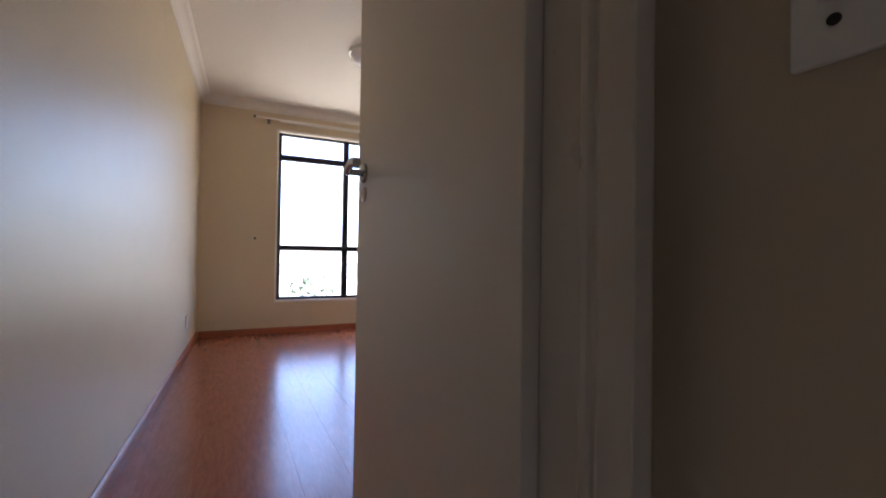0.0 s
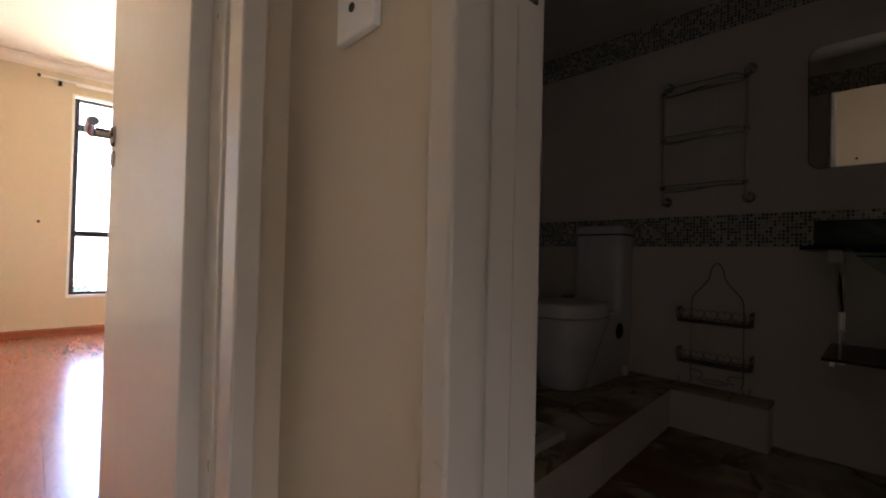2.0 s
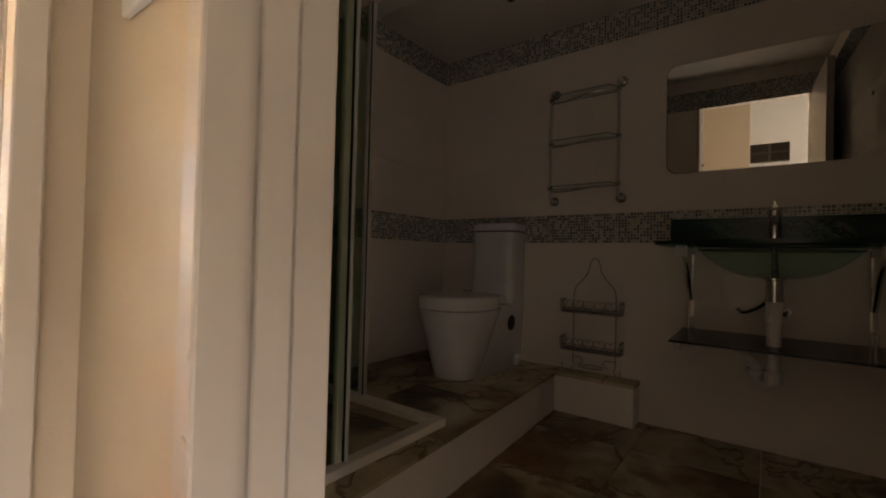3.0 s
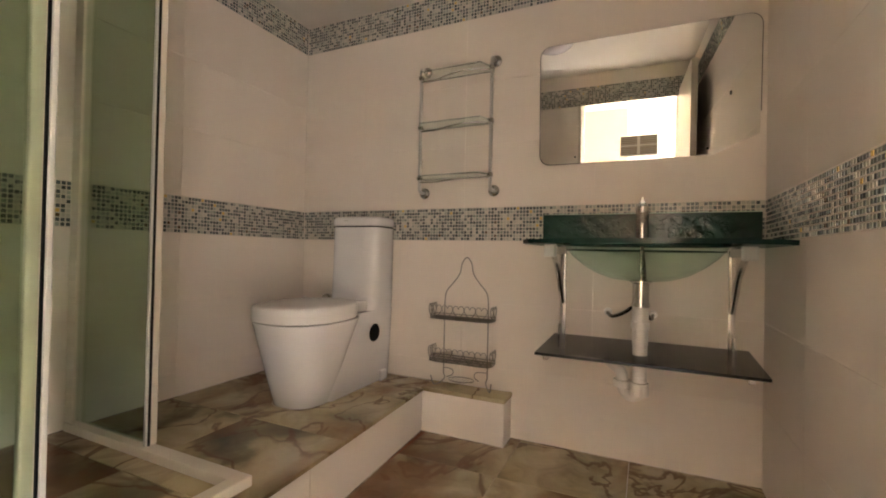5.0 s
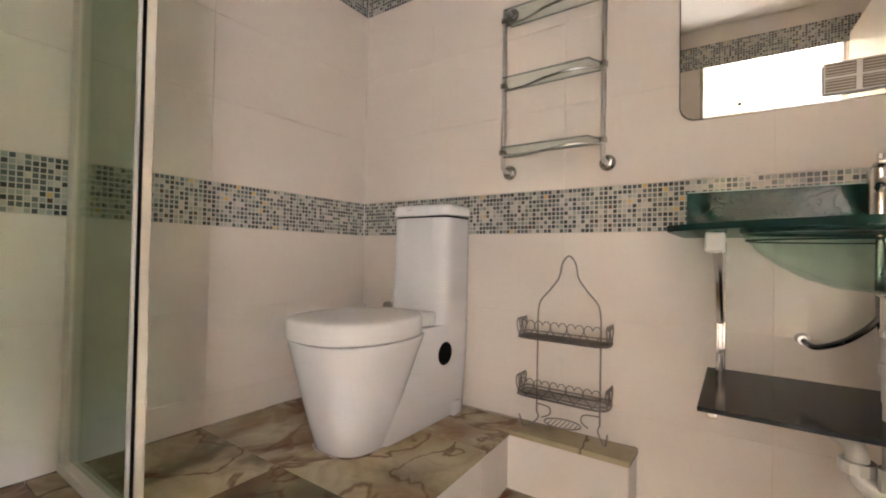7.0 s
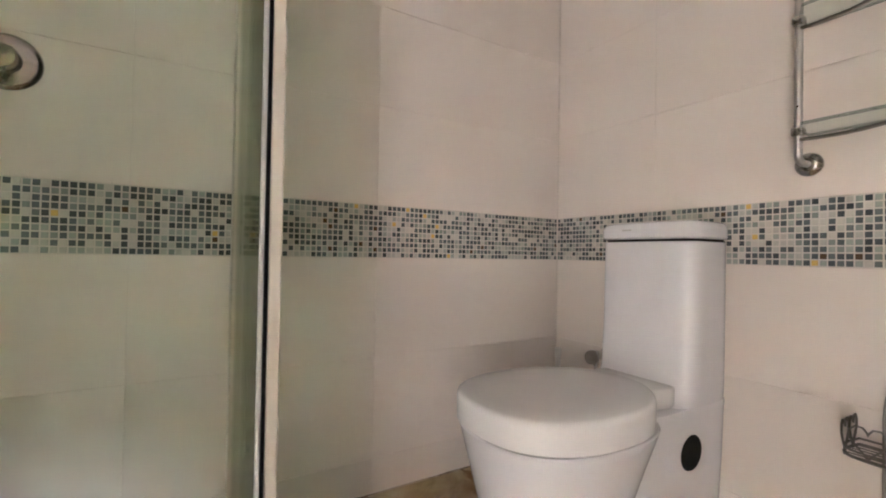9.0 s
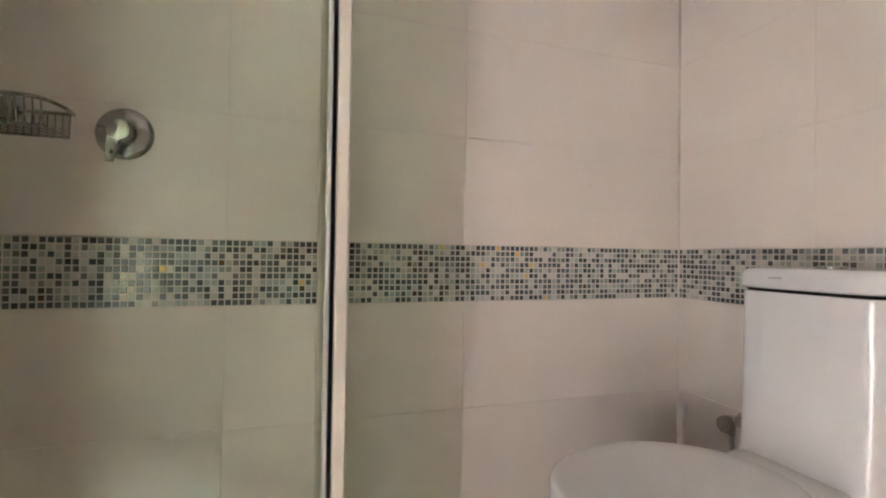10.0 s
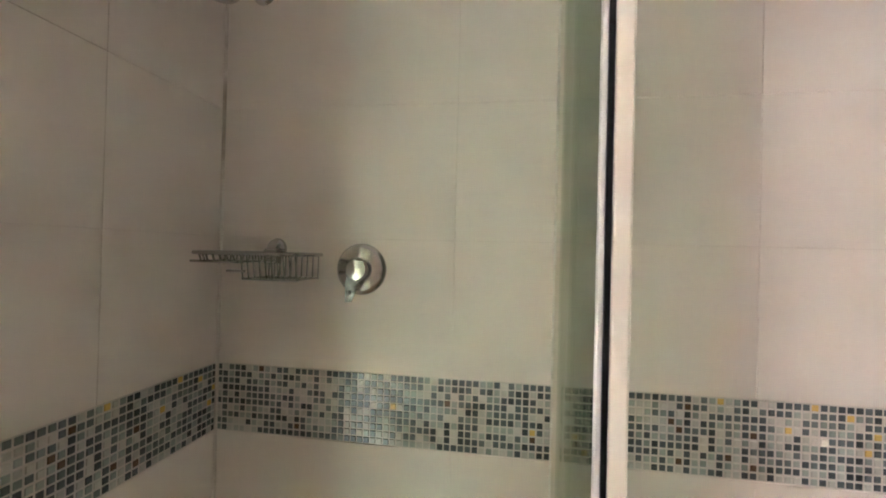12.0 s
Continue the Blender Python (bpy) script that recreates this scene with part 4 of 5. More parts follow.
def caddy():
    y0, y1 = 0.465, 0.200
    cy = (y0 + y1) / 2
    z0 = ZP + 0.0065
    c = empty("wire_caddy", "tarnished chrome wire shower caddy leaning on the wall", "caddy", (XE - 0.03, cy, z0))
    inv = Matrix.Translation((-(XE - 0.03), -cy, -z0))
    xb = XE - 0.016

    def cp(name, bm, label="", parent=c):
        bm.transform(inv)
        return part(name, bm, M_WIRE, parent, label, True)
    ya, yb = cy + 0.112, cy - 0.112
    frame_pts = [(xb, ya, 0.255), (xb, ya, 0.60)] + bend([(xb, ya, 0.60), (xb, ya - 0.008, 0.655), (xb, ya - 0.045, 0.70), (xb, cy + 0.035, 0.745), (xb, cy + 0.024, 0.795), (xb, cy, 0.822), (xb, cy - 0.024, 0.795), (xb, cy - 0.035, 0.745), (xb, yb + 0.045, 0.70), (xb, yb + 0.008, 0.655), (xb, yb, 0.60)], 4)[1:] + [(xb, yb, 0.255)]
    cp("wire_frame", tube(frame_pts, 0.0032, 8))
    for z in (0.535, 0.335):
        basket = bmesh.new()
        d = 0.095
        for zz, rr in ((z, 0.0030), (z + 0.012, 0.0022)):
            loop = bend([(xb, cy + 0.150, zz), (xb - d * 0.7, cy + 0.155, zz), (xb - d, cy + 0.120, zz), (xb - d, cy, zz), (xb - d, cy - 0.120, zz), (xb - d * 0.7, cy - 0.155, zz), (xb, cy - 0.150, zz)], 5)
            add_tube(basket, loop, rr, 6)
            add_tube(basket, [(xb, cy + 0.150, zz), (xb, cy - 0.150, zz)], rr, 6)
        for i in range(6):
            x = xb - d * (i + 0.5) / 6
            add_tube(basket, [(x, cy + 0.15, z), (x, cy - 0.15, z)], 0.0015, 5)
        tagged(cp("basket", basket, "wire basket"), kind="stuff")
        hearts = bmesh.new()
        for i in range(5):
            up = heart(cy + 0.112 - 0.056 * i, z, xb - d, 0.060, 0.066)
            add_tube(hearts, up, 0.0020, 5, True)
        for s in (1, -1):
            for x in (xb - 0.025, xb - 0.068):
                add_tube(hearts, [(px, cy + s * 0.153, pz) for px, pz in ((x + (py - cy) * 0.8, pz) for _, py, pz in heart(cy, z, 0, 0.055, 0.068))], 0.0022, 5, True)
        tagged(cp("heart_border", hearts, "row of wire hearts"), kind="stuff")
    for s in (1, -1):
        hooks = bmesh.new()
        y = cy + s * 0.112
        add_tube(hooks, bend([(xb, y, 0.256), (xb, y - s * 0.006, 0.235), (xb - 0.02, y + s * 0.012, z0 + 0.004), (xb - 0.045, y + s * 0.030, z0 + 0.003), (xb - 0.06, y + s * 0.040, 0.255)], 5), 0.0028, 7)
        add_tube(hooks, bend([(xb, y, 0.285), (xb - 0.01, y - s * 0.05, 0.283), (xb - 0.02, y - s * 0.056, 0.262), (xb - 0.03, y - s * 0.03, 0.250)], 5), 0.0024, 6)
        cp("hook", hooks, "bent wire hook")
    soap = bmesh.new()
    ring = [(xb - 0.045 + 0.042 * math.cos(t), cy + 0.062 * math.sin(t), 0.250) for t in (2 * math.pi * j / 24 for j in range(24))]
    add_tube(soap, ring, 0.0024, 6, True)
    for i in range(7):
        yy = cy - 0.045 + 0.015 * i
        hx = 0.034 * math.sqrt(max(0.05, 1 - ((yy - cy) / 0.062) ** 2))
        add_tube(soap, [(xb - 0.045 - hx, yy, 0.247), (xb - 0.045 + hx, yy, 0.247)], 0.0016, 5)
    cp("soap_dish", soap, "oval wire soap dish")


caddy()


# ---- shower ----
XS, YF = 1.806, 0.530
ZT = 1.90


def track():
    s = empty("shower_track", "cream aluminium shower track around the corner", "shower track", (XS, YF, ZP))
    inv = Matrix.Translation((-XS, -YF, -ZP))
    for z0, z1, nm in ((ZP + 0.0005, ZP + 0.030, "bottom_rail"), (ZT - 0.03, ZT + 0.012, "top_rail")):
        for lo, hi in (((XS - 0.022, YF + 0.022, z0), (XS + 0.022, YN - 0.002, z1)), ((XW + 0.002, YF - 0.022, z0), (XS + 0.022, YF + 0.0215, z1))):
            bm = box(lo, hi, 0.003)
            bm.transform(inv)
            part(nm, bm, M_ALU, s)


track()


def shower_panel(name, at, rz, length, label):
    """A fixed and a sliding pane pushed together; local y runs from the wall to the leading edge."""
    s = empty(name, label, "shower screen", at, "shower screens")
    s.rotation_euler = (0, 0, radians(rz))
    z0, z1 = ZP + 0.031, ZT - 0.031
    z0, z1 = z0 - ZP, z1 - ZP
    part("wall_profile", box((-0.018, -0.050, z0), (0.022, -0.002, z1), 0.003), M_ALU, s)
    fixed = part("fixed_pane", box((0.009, -length + 0.03, z0 + 0.002), (0.014, -0.030, z1 - 0.002)), M_SHOWER, s, "green tinted clear glass")
    part("fixed_stile", add_box(box((0.0015, -length, z0), (0.0235, -length + 0.034, z1), 0.004, 3), (0.0010, -length + 0.016, z0), (0.004, -length + 0.028, z1)), M_ALU, s)
    part("seal", box((-0.0045, -length - 0.001, z0 + 0.001), (0.0012, -length + 0.014, z1 - 0.001)), M_BLACK, s, "black rubber seal")
    sliding = part("sliding_pane", box((-0.010, -length + 0.02, z0 + 0.012), (-0.006, -0.050, z1 - 0.012)), M_SHOWER, s, "green tinted clear glass")
    part("sliding_stile", box((-0.0125, -length + 0.001, z0 + 0.001), (-0.0050, -length + 0.011, z1 - 0.001), 0.002), M_ALUG, s)
    fixed.visible_shadow = sliding.visible_shadow = False
    return s


shower_panel("shower_screen", (XS, YN, ZP), 0, YN - 0.918, "glass shower screen with cream aluminium stiles pushed open")
shower_panel("shower_screen", (XW, YF, ZP), 90, 0.365, "front glass shower screen with cream stiles pushed open")


def shower_mixer():
    s = empty("shower_mixer", "round chrome shower mixer with lever on the tiles", "shower mixer", (1.371, YN, 1.292))
    part("plate", lathe((0, 0, 0), (0, -1, 0), [(0, 0), (0, 0.057), (0.003, 0.0575), (0.008, 0.054), (0.012, 0.046), (0.013, 0.0)], 40), M_DULL, s, smooth=True)
    part("hub", lathe((0, -0.012, 0), (0, -1, 0), [(0, 0), (0, 0.027), (0.022, 0.026), (0.030, 0.022), (0.032, 0)], 28), M_DULL, s, smooth=True)
    bm = loft([[(-0.019 * f - lx, -0.042, lz) for k in (0,)] + [(0.019 * f - lx, -0.042, lz), (0.017 * f - lx, -0.034, lz), (-0.017 * f - lx, -0.034, lz)] for f, lx, lz in ((0.75, -0.004, 0.020), (0.85, 0.0, 0.0), (0.76, 0.008, -0.034), (0.34, 0.015, -0.070))])
    part("lever", bm, M_SHADY, s, "chrome lever", True)


shower_mixer()


def wire_basket():
    zr = 1.322
    b = empty("wire_basket", "chrome wire soap basket fixed to the shower wall", "soap basket", (1.16, YN, zr))
    x0, x1, xm, dep = -0.125, 0.120, -0.005, 0.125
    part("flange", lathe((0.005, 0, 0.012), (0, -1, 0), [(0, 0), (0, 0.024), (0.006, 0.022), (0.012, 0.012), (0.014, 0)], 20), M_DULL, b, smooth=True)
    part("clamp", box((-0.012, -0.03, -0.022), (0.022, -0.006, 0.012), 0.004), M_DULL, b)
    rim = bmesh.new()
    loop = bend([(x0, -0.014, 0), (x0 - 0.004, -dep * 0.6, 0), (x0 + 0.02, -dep, 0), (0, -dep - 0.006, 0), (x1 - 0.02, -dep, 0), (x1 + 0.004, -dep * 0.6, 0), (x1, -0.014, 0)], 5)
    add_tube(rim, loop, 0.0042, 8)
    add_tube(rim, [(x0, -0.014, 0), (x1, -0.014, 0)], 0.0042, 8)
    part("rim", rim, M_DULL, b, smooth=True)
    wires = bmesh.new()
    for i in range(10):
        x = xm + (x1 - 0.006 - xm) * i / 9
        add_tube(wires, [(x, -0.014, 0), (x, -0.016, -0.052), (x, -dep + 0.012, -0.052), (x, -dep + 0.002, 0)], 0.0019, 5)
    for i in range(7):
        x = x0 + 0.008 + (xm - x0 - 0.012) * i / 7
        d2 = dep - (0.03 if i < 1 else 0.0)
        add_tube(wires, [(x, -0.014, 0), (x, -0.016, -0.018), (x, -d2 + 0.012, -0.018), (x, -d2 + 0.004, 0)], 0.0024, 5)
    for y, z, xa, xb in ((-dep + 0.010, -0.052, xm, x1 - 0.004), (-0.018, -0.052, xm, x1 - 0.004), (-dep + 0.010, -0.018, x0, xm), (-0.018, -0.018, x0, xm), (-dep + 0.002, -0.036, xm - 0.03, xm + 0.01)):
        add_tube(wires, [(xa, y, z), (xb, y, z)], 0.0028, 5)
    tagged(part("wire_mesh", wires, M_DULL, b, smooth=True), kind="stuff")


wire_basket()


def shower_head():
    s = empty("shower_fixture", "chrome shower rose on a short wall arm", "shower", (1.115, YN, 1.93))
    part("flange", lathe((0, 0, 0), (0, -1, 0), [(0, 0), (0, 0.028), (0.008, 0.024), (0.012, 0)], 20), M_CHROME, s, smooth=True)
    part("arm", tube(bend([(0, 0, 0), (0, -0.06, 0.004), (0, -0.12, -0.012), (0, -0.15, -0.04)], 5), 0.010, 12), M_CHROME, s, smooth=True)
    part("rose", lathe((0, -0.15, -0.035), (0, -0.35, -1), [(0, 0), (0, 0.014), (0.02, 0.018), (0.035, 0.045), (0.045, 0.047), (0.048, 0.04), (0.048, 0)], 24), M_CHROME, s, smooth=True)


shower_head()


# ---- small fittings ----
dl = empty("ceiling_vent", "small dark round fitting in the bathroom ceiling", "ceiling fitting", (2.50, 0.65, ZC))
part("rim", lathe((0, 0, 0), (0, 0, -1), [(0, 0), (0, 0.032), (0.006, 0.030), (0.008, 0.022), (0.008, 0)], 24), M_STEEL, dl, smooth=True)
part("core", lathe((0, 0, -0.008), (0, 0, -1), [(0, 0), (0, 0.018), (0.006, 0.014), (0.006, 0)], 16), M_DARKPL, dl, smooth=True)
thing(part("wall_plug", lathe((2.30, YS, 1.62), (0, 1, 0), [(0, 0), (0, 0.011), (0.006, 0.010), (0.006, 0.003), (0.002, 0)], 12), M_DARKPL), "small dark plug in the tiled side wall", "wall plug")


def mirror_label():
    """A printed paper label left on the mirror glass: brown blocks with fine lines, white cross."""
    m = empty("mirror_label", "brown and white paper label stuck on the mirror", "label", (XE - 0.0215, -0.409, 1.296))
    turn = pose(0, 0, 0, 0, -MIRROR_TILT, MIRROR_YAW)

    def lp(name, lo, hi, mt, label=""):
        bm = box(lo, hi)
        bm.transform(turn)
        part(name, bm, mt, m, label)
    lp("paper", (-0.0006, -0.0695, -0.0395), (0.0, 0.0695, 0.0395), M_PLATE)
    for s in (1, -1):
        for u in (1, -1):
            lp("print_block", (-0.0010, min(s * 0.006, s * 0.066), min(u * 0.003, u * 0.036)), (-0.0007, max(s * 0.006, s * 0.066), max(u * 0.003, u * 0.036)), M_LOUVRE, "brown printed block")
            for k in range(4):
                z = u * (0.007 + 0.0075 * k)
                lp("print_line", (-0.0013, min(s * 0.008, s * 0.066), z - 0.0011), (-0.0011, max(s * 0.008, s * 0.066), z + 0.0011), M_GROUT, "pale printed line")


mirror_label()

# ---- the view outside ----
structure("ground", box((-900, -400, -7.2), (900, 2500, -7.0)), M_GREEN, "dry flat land below the window", "ground")
rng = random.Random(5)
for i in range(7):
    w = rng.uniform(9, 22)
    x, y = -60 + i * 24 + rng.uniform(-5, 5), rng.uniform(110, 190)
    s = empty("far_building", "low pale building far outside the window", "building", (x, y, -7), "far buildings")
    hh = rng.uniform(3, 5)
    part("wall", box((0, 0, 0), (w, 8, hh)), M_SHED, s)
    bm = loft([[(xx, -0.4, hh), (xx, 8.4, hh), (xx, 4, hh + 1.6)] for xx in (-0.4, w + 0.4)])
    part("roof", bm, M_GREEN, s)
    for k in range(int(w // 3)):
        part("window", box((1 + 3 * k, -0.05, 1.0), (2.2 + 3 * k, 0.05, 2.2)), M_LOUVRE, s)


def trees():
    """Far scrub: uneven clumps of small leaves on stems."""
    me_v, me_f = [], []
    for i in range(60):
        x, y = rng.uniform(-70, 110), rng.uniform(60, 105)
        h = rng.uniform(2.2, 5.0)
        for k in range(70):
            a, r = rng.uniform(0, 6.28), rng.uniform(0, 1) ** 0.6 * h * 0.45
            c = Vector((x + r * math.cos(a), y + r * math.sin(a), -7 + h * rng.uniform(0.3, 1.0)))
            u = Vector((rng.uniform(-1, 1), rng.uniform(-1, 1), rng.uniform(-1, 1))).normalized() * 0.35
            w = u.orthogonal().normalized() * 0.25
            n = len(me_v)
            me_v += [c - u, c + w, c + u, c - w]
            me_f.append((n, n + 1, n + 2, n + 3))
        n = len(me_v)
        me_v += [Vector((x - 0.1, y, -7)), Vector((x + 0.1, y, -7)), Vector((x + 0.05, y, -7 + h * 0.6)), Vector((x - 0.05, y, -7 + h * 0.6))]
        me_f.append((n, n + 1, n + 2, n + 3))
    me = bpy.data.meshes.new("far_scrub")
    me.from_pydata([tuple(v) for v in me_v], [], me_f)
    me.materials.append(M_TREE)
    tagged(new("far_scrub", me), "dusty green scrub far outside the window", "trees", kind="stuff")


trees()


# ---- pieces: wall tiles, onyx slabs, laminate planks, mosaics ----
_tile_mesh = {}


def tile_mesh(w, h, d, m, chamfer=0.0006):
    """A tile with its front at local y = -d, chamfered towards the front; shared by tiles of one size."""
    key = (round(w, 4), round(h, 4), d, m.name)
    if key in _tile_mesh:
        return _tile_mesh[key]
    c = min(chamfer, w * 0.2, h * 0.2)
    v = [(0, 0, 0), (w, 0, 0), (w, 0, h), (0, 0, h), (0, -d + c, 0), (w, -d + c, 0), (w, -d + c, h), (0, -d + c, h), (c, -d, c), (w - c, -d, c), (w - c, -d, h - c), (c, -d, h - c)]
    f = [(0, 1, 5, 4), (1, 2, 6, 5), (2, 3, 7, 6), (3, 0, 4, 7), (4, 5, 9, 8), (5, 6, 10, 9), (6, 7, 11, 10), (7, 4, 8, 11), (8, 9, 10, 11)]
    me = bpy.data.meshes.new("tile")
    me.from_pydata(v, [], f)
    me.materials.append(m)
    _tile_mesh[key] = me
    return me


def spans(a, b, joints):
    js = sorted(j for j in joints if a + 0.03 < j < b - 0.03)
    return list(zip([a] + js, js + [b]))


LOW, HIGH = (0.904, 1.061), (1.978, 2.132)
ROWS_Z = [(0.0, 0.31), (0.31, 0.61), (0.61, 0.903), (1.062, 1.36), (1.36, 1.66), (1.66, 1.977), (2.133, 2.243)]


def tile_wall(parent, origin, rz, length, joints, z_from=0.0):
    """Tiles on a wall; local x runs along it, local -y faces the room."""
    m = pose(*origin, 0, 0, rz)
    for za, zb in ROWS_Z:
        za = max(za, z_from)
        if zb - za < 0.03:
            continue
        for xa, xb in spans(0, length, joints):
            g = 0.0004
            ob = new("tile", tile_mesh(xb - xa - 2 * g, zb - za - 2 * g, 0.003, M_TILE))
            ob.parent = parent
            ob.matrix_local = m @ pose(xa + g, 0, za + g, rng.uniform(-0.015, 0.015), 0, rng.uniform(-0.012, 0.012))


tile_wall(wall_n, (XW, YN + 0.003, 0), 0, XE - XW, [1.58 - XW, 2.18 - XW], ZP - 0.01)
tile_wall(wall_e, (XE + 0.003, YN, 0), -90, YN - YS, [YN - 0.96, YN - 0.36, YN + 0.24])
tile_wall(wall_s, (XE, YS - 0.003, 0), 180, XE - XD - 0.01, [0.45, 1.05, 1.65])
tile_wall(shower_w, (XW - 0.003, 0.42, 0), 90, YN - 0.42, [0.34, 0.64], ZP - 0.01)


PITCH = 0.0151


def mosaic_band(name, origin, rz, length, zs, seed, label, single=None):
    """A mosaic strip on a wall: bedding, ten rows of small squares; those within the stretch 'single' as parts, the rest as one sheet."""
    b = empty(name, label, "mosaic band", origin, "mosaic bands", "structure")
    b.rotation_euler = (0, 0, radians(rz))
    za, zb = zs
    part("bedding", box((0, -0.0016, za), (length, 0, zb)), M_GROUT_PALE, b)
    cols, rows = int(length / PITCH), 10
    pu, pv = length / cols, (zb - za) / rows
    v, f = [], []
    gap = 0.0017
    r = random.Random(seed)
    for i in range(cols):
        for j in range(rows):
            x, z = i * pu, za + j * pv
            w, h = pu - 2 * gap, pv - 2 * gap
            if single and single[0] < x < single[1]:
                ob = new("mosaic_tile", tile_mesh(w, h, 0.0022, M_MOS))
                ob.parent = b
                ob.location = (x + gap, -0.0014, z + gap)
                ob.rotation_euler = (r.uniform(-0.02, 0.02), r.uniform(-0.03, 0.03), r.uniform(-0.03, 0.03))
                continue
            d = 0.0034 + r.uniform(-0.0004, 0.0004)
            n, c = len(v), 0.0009
            k = gap + r.uniform(-0.0003, 0.0003)
            x0, x1, z0, z1 = x + k, x + k + w, z + k, z + k + h
            v += [(x0, -0.0012, z0), (x1, -0.0012, z0), (x1, -0.0012, z1), (x0, -0.0012, z1), (x0 + c, -d, z0 + c), (x1 - c, -d, z0 + c), (x1 - c, -d - r.uniform(-0.0002, 0.0002), z1 - c), (x0 + c, -d, z1 - c)]
            f += [(n, n + 1, n + 5, n + 4), (n + 1, n + 2, n + 6, n + 5), (n + 2, n + 3, n + 7, n + 6), (n + 3, n, n + 4, n + 7), (n + 4, n + 5, n + 6, n + 7)]
    me = bpy.data.meshes.new("mosaic_sheet")
    me.from_pydata(v, [], f)
    me.materials.append(M_MOSI)
    sheet = new("mosaic_sheet", me)
    sheet.parent = b
    tagged(sheet, kind="stuff")
    return b


TXT = "blue-grey and pale green glass mosaic band on the tiled wall"
for zs, k in ((LOW, 1), (HIGH, 2)):
    mosaic_band("trim_mosaic_north", (XW, YN + 0.003, 0), 0, XE - XW, zs, 10 * k, TXT, (0.28, 0.72) if k == 1 else None)
    mosaic_band("trim_mosaic_east", (XE + 0.003, YN, 0), -90, YN - YS, zs, 10 * k + 3, TXT, (0.66, 1.10) if k == 1 else None)
    mosaic_band("trim_mosaic_south", (XE, YS - 0.003, 0), 180, XE - XD - 0.012, zs, 10 * k + 5, TXT)
    mosaic_band("trim_mosaic_shower", (XW - 0.003, 0.42, 0), 90, YN - 0.42, zs, 10 * k + 7, TXT)
mosaic_band("trim_mosaic_door", (XD + 0.006, YS + 0.05, 0), 90, 0.42 - YS - 0.05, HIGH, 77, TXT)


def slab_piece(parent, poly, z0, z1):
    part("slab", prism(poly, z0, z1, 0.0012), M_ONYX, parent)


g = 0.0012
for xa, xb in ((XW + 0.001, 1.27), (1.27, 1.72), (1.72, 2.17), (2.17, 2.62), (2.62, XE)):
    for ta, tb in ((0.0, 0.5), (0.5, 1.0)):
        def py(x, t):
            y0 = front_y(x) - (0.010 if t == 0 else 0)
            return y0 + (YN - 0.001 - y0) * t
        poly = [(xa + g, py(xa, ta) + g), (xb - g, py(xb, ta) + g), (xb - g, py(xb, tb) - g), (xa + g, py(xa, tb) - g)]
        bm = prism(poly, ZP - 0.0135, ZP, 0.0012)
        bm.transform(inv)
        part("slab", bm, M_ONYX, plat)
for i in range(5):
    for j in range(3):
        xa, xb = 0.76 + 0.45 * i, min(XE + 0.002, 0.76 + 0.45 * (i + 1))
        ya, yb = YS + 0.45 * j - 0.002, YS + 0.45 * (j + 1) - 0.002
        slab_piece(slab, [(xa + g, ya + g), (xb - g, ya + g), (xb - g, yb - g), (xa + g, yb - g)], -0.0055, 0.0)


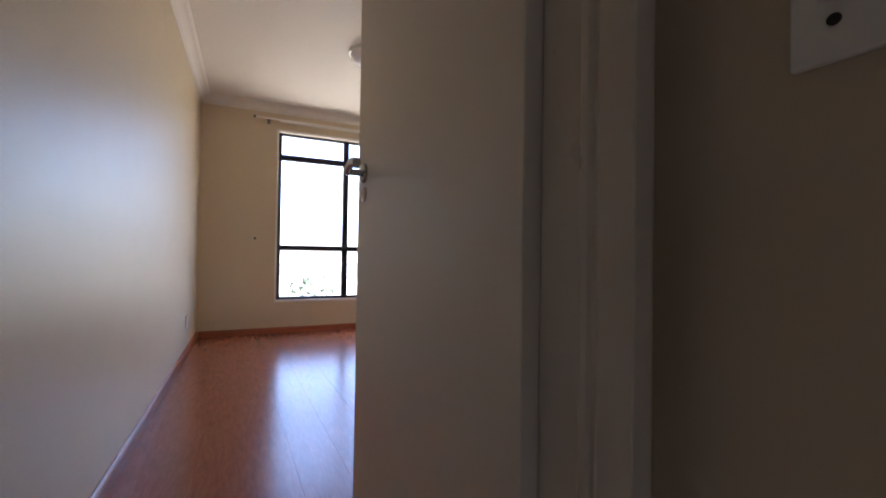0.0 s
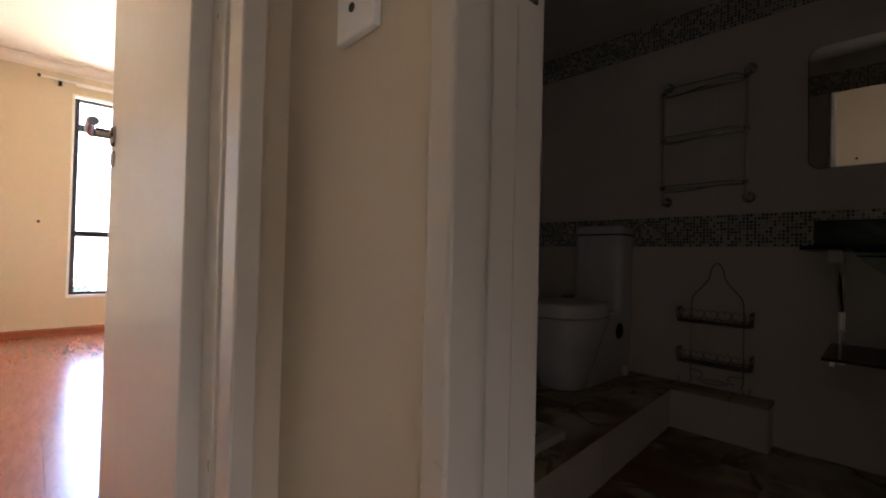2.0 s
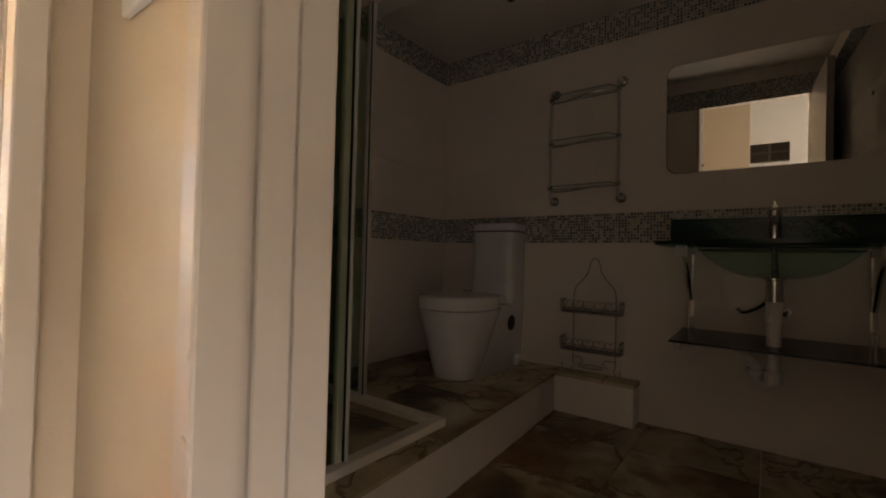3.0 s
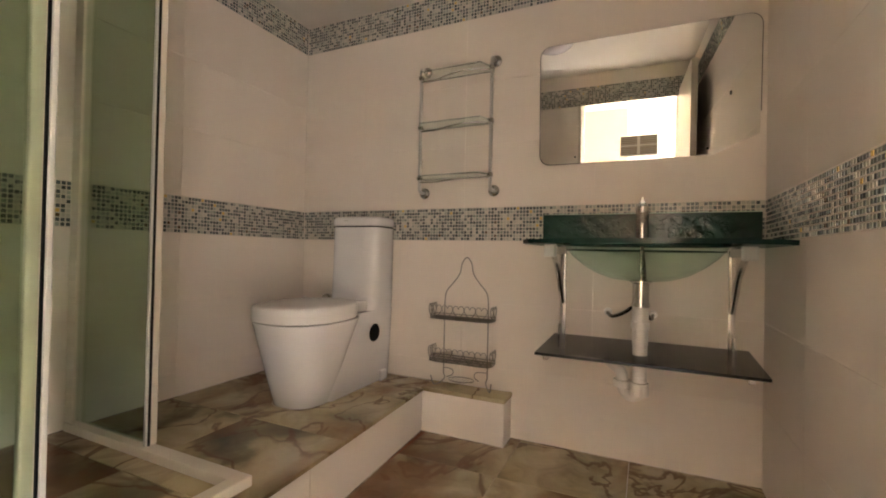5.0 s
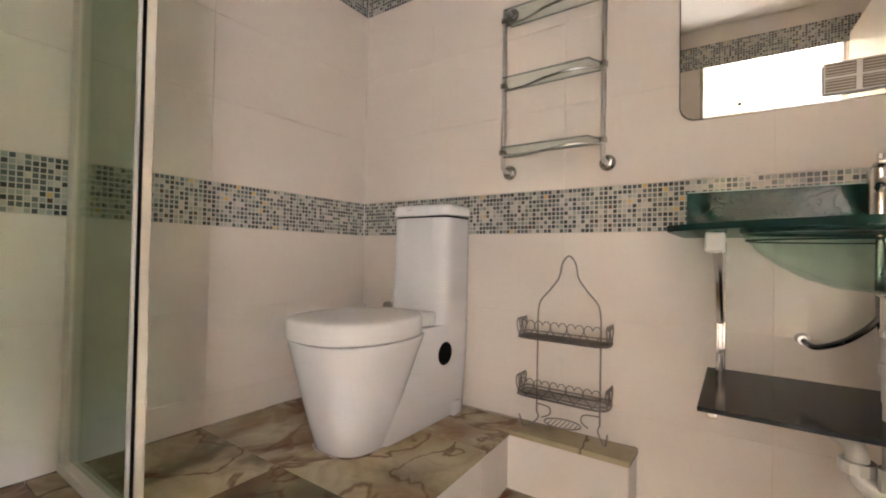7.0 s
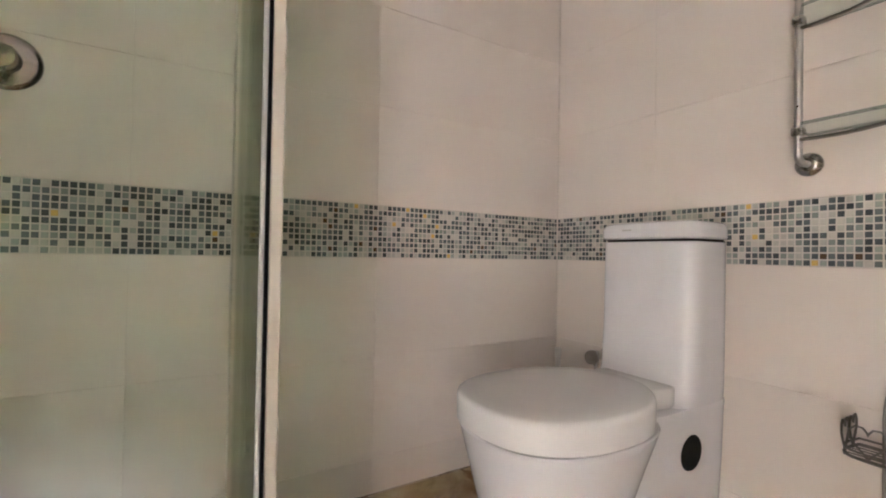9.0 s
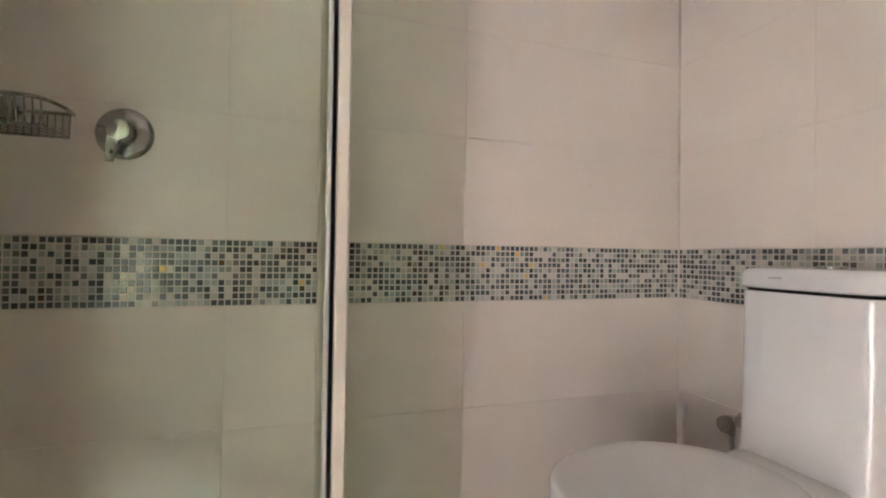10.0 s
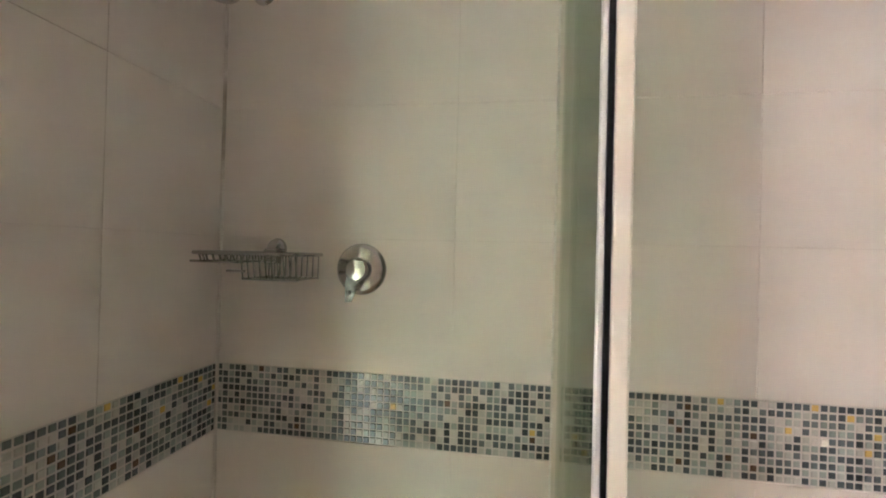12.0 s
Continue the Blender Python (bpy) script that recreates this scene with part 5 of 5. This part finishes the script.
floor_b = structure("floor_bedroom", box((-0.4, YB0 - 0.001, -0.10), (XB1 + 0.1, YB1 + 0.1, -0.009)), M_LAM, "glossy red-brown laminate plank floor", "floor")
PW, PL = 0.192, 1.28
_plank = {}
for i in range(19):
    xa = -0.24 + i * PW
    off = (i * 0.47) % PL
    y = YB0 - off
    while y < YB1:
        ya, yb = max(y, YB0 + 0.001), min(y + PL, YB1)
        if yb - ya > 0.04:
            key = round(yb - ya, 3)
            if key not in _plank:
                bmp = box((0, 0, -0.0085), (PW - 0.0004, yb - ya - 0.0005, 0.0), 0.0003, 1)
                me = bpy.data.meshes.new("plank")
                bmp.to_mesh(me)
                bmp.free()
                me.materials.append(M_LAM)
                _plank[key] = me
            ob = new("plank", _plank[key])
            ob.parent = floor_b
            ob.location = (xa, ya, 0)
        y += PL


# ---- stained sealant along floor and wall ----
M_STAIN = mat("stained_brown_sealant", (0.4, 0.33, 0.25), 0.8)
_n = Nodes(M_STAIN)
_v = _n.coords()
_n.colour(_n.mix(_n.ramp(_n.noise(_v, 7, 5, 0.65), [(0.42, (0, 0, 0)), (0.58, (1, 1, 1))]), (0.46, 0.38, 0.29), (0.10, 0.06, 0.03)))
for nm, pa, pb in (("trim_floor_bead_east", (XE - 0.001, YS, 0.001), (XE - 0.001, 0.106, 0.001)),
                   ("trim_floor_bead_box", (2.805, 0.106, 0.001), (2.805, front_y(2.8), 0.001)),
                   ("trim_floor_bead_box_end", (2.805, 0.106, 0.001), (XE - 0.001, 0.106, 0.001)),
                   ("trim_floor_bead_step", (XW, front_y(XW) - 0.001, 0.001), (2.805, front_y(2.805) - 0.001, 0.001)),
                   ("trim_platform_bead_north", (XW, YN - 0.001, ZP + 0.001), (XE, YN - 0.001, ZP + 0.001)),
                   ("trim_platform_bead_east", (XE - 0.001, YN, ZP + 0.001), (XE - 0.001, 0.108, ZP + 0.004))):
    steps = 40
    line = [Vector(pa).lerp(Vector(pb), k / steps) for k in range(steps + 1)]
    structure(nm, tube(line, [0.0026 + 0.0022 * noise.noise(p * 14) for p in line], 6), M_STAIN, "thin stained sealant along floor and tiles", "sealant")
structure("trim_toilet_bead", tube([(x, y, ZP + 0.0015) for x, y, _ in super_ring(2.413, 0.868, 0, 0.119, 0.112, 2.6, 40)], 0.003, 6, True), M_STAIN, "stained sealant round the toilet foot", "sealant")

# ---- stained sealant in the shower's corner ----
structure("trim_corner_bead", tube([(XW + 0.003, YN - 0.003, ZP), (XW + 0.003, YN - 0.003, ZC)], 0.0045, 6), M_GROUT, "stained sealant bead in the shower corner", "sealant")
structure("trim_corner_bead_toilet", tube([(XE - 0.003, YN - 0.003, ZP), (XE - 0.003, YN - 0.003, ZC)], 0.003, 6), M_GROUT, "thin sealant bead in the corner", "sealant")
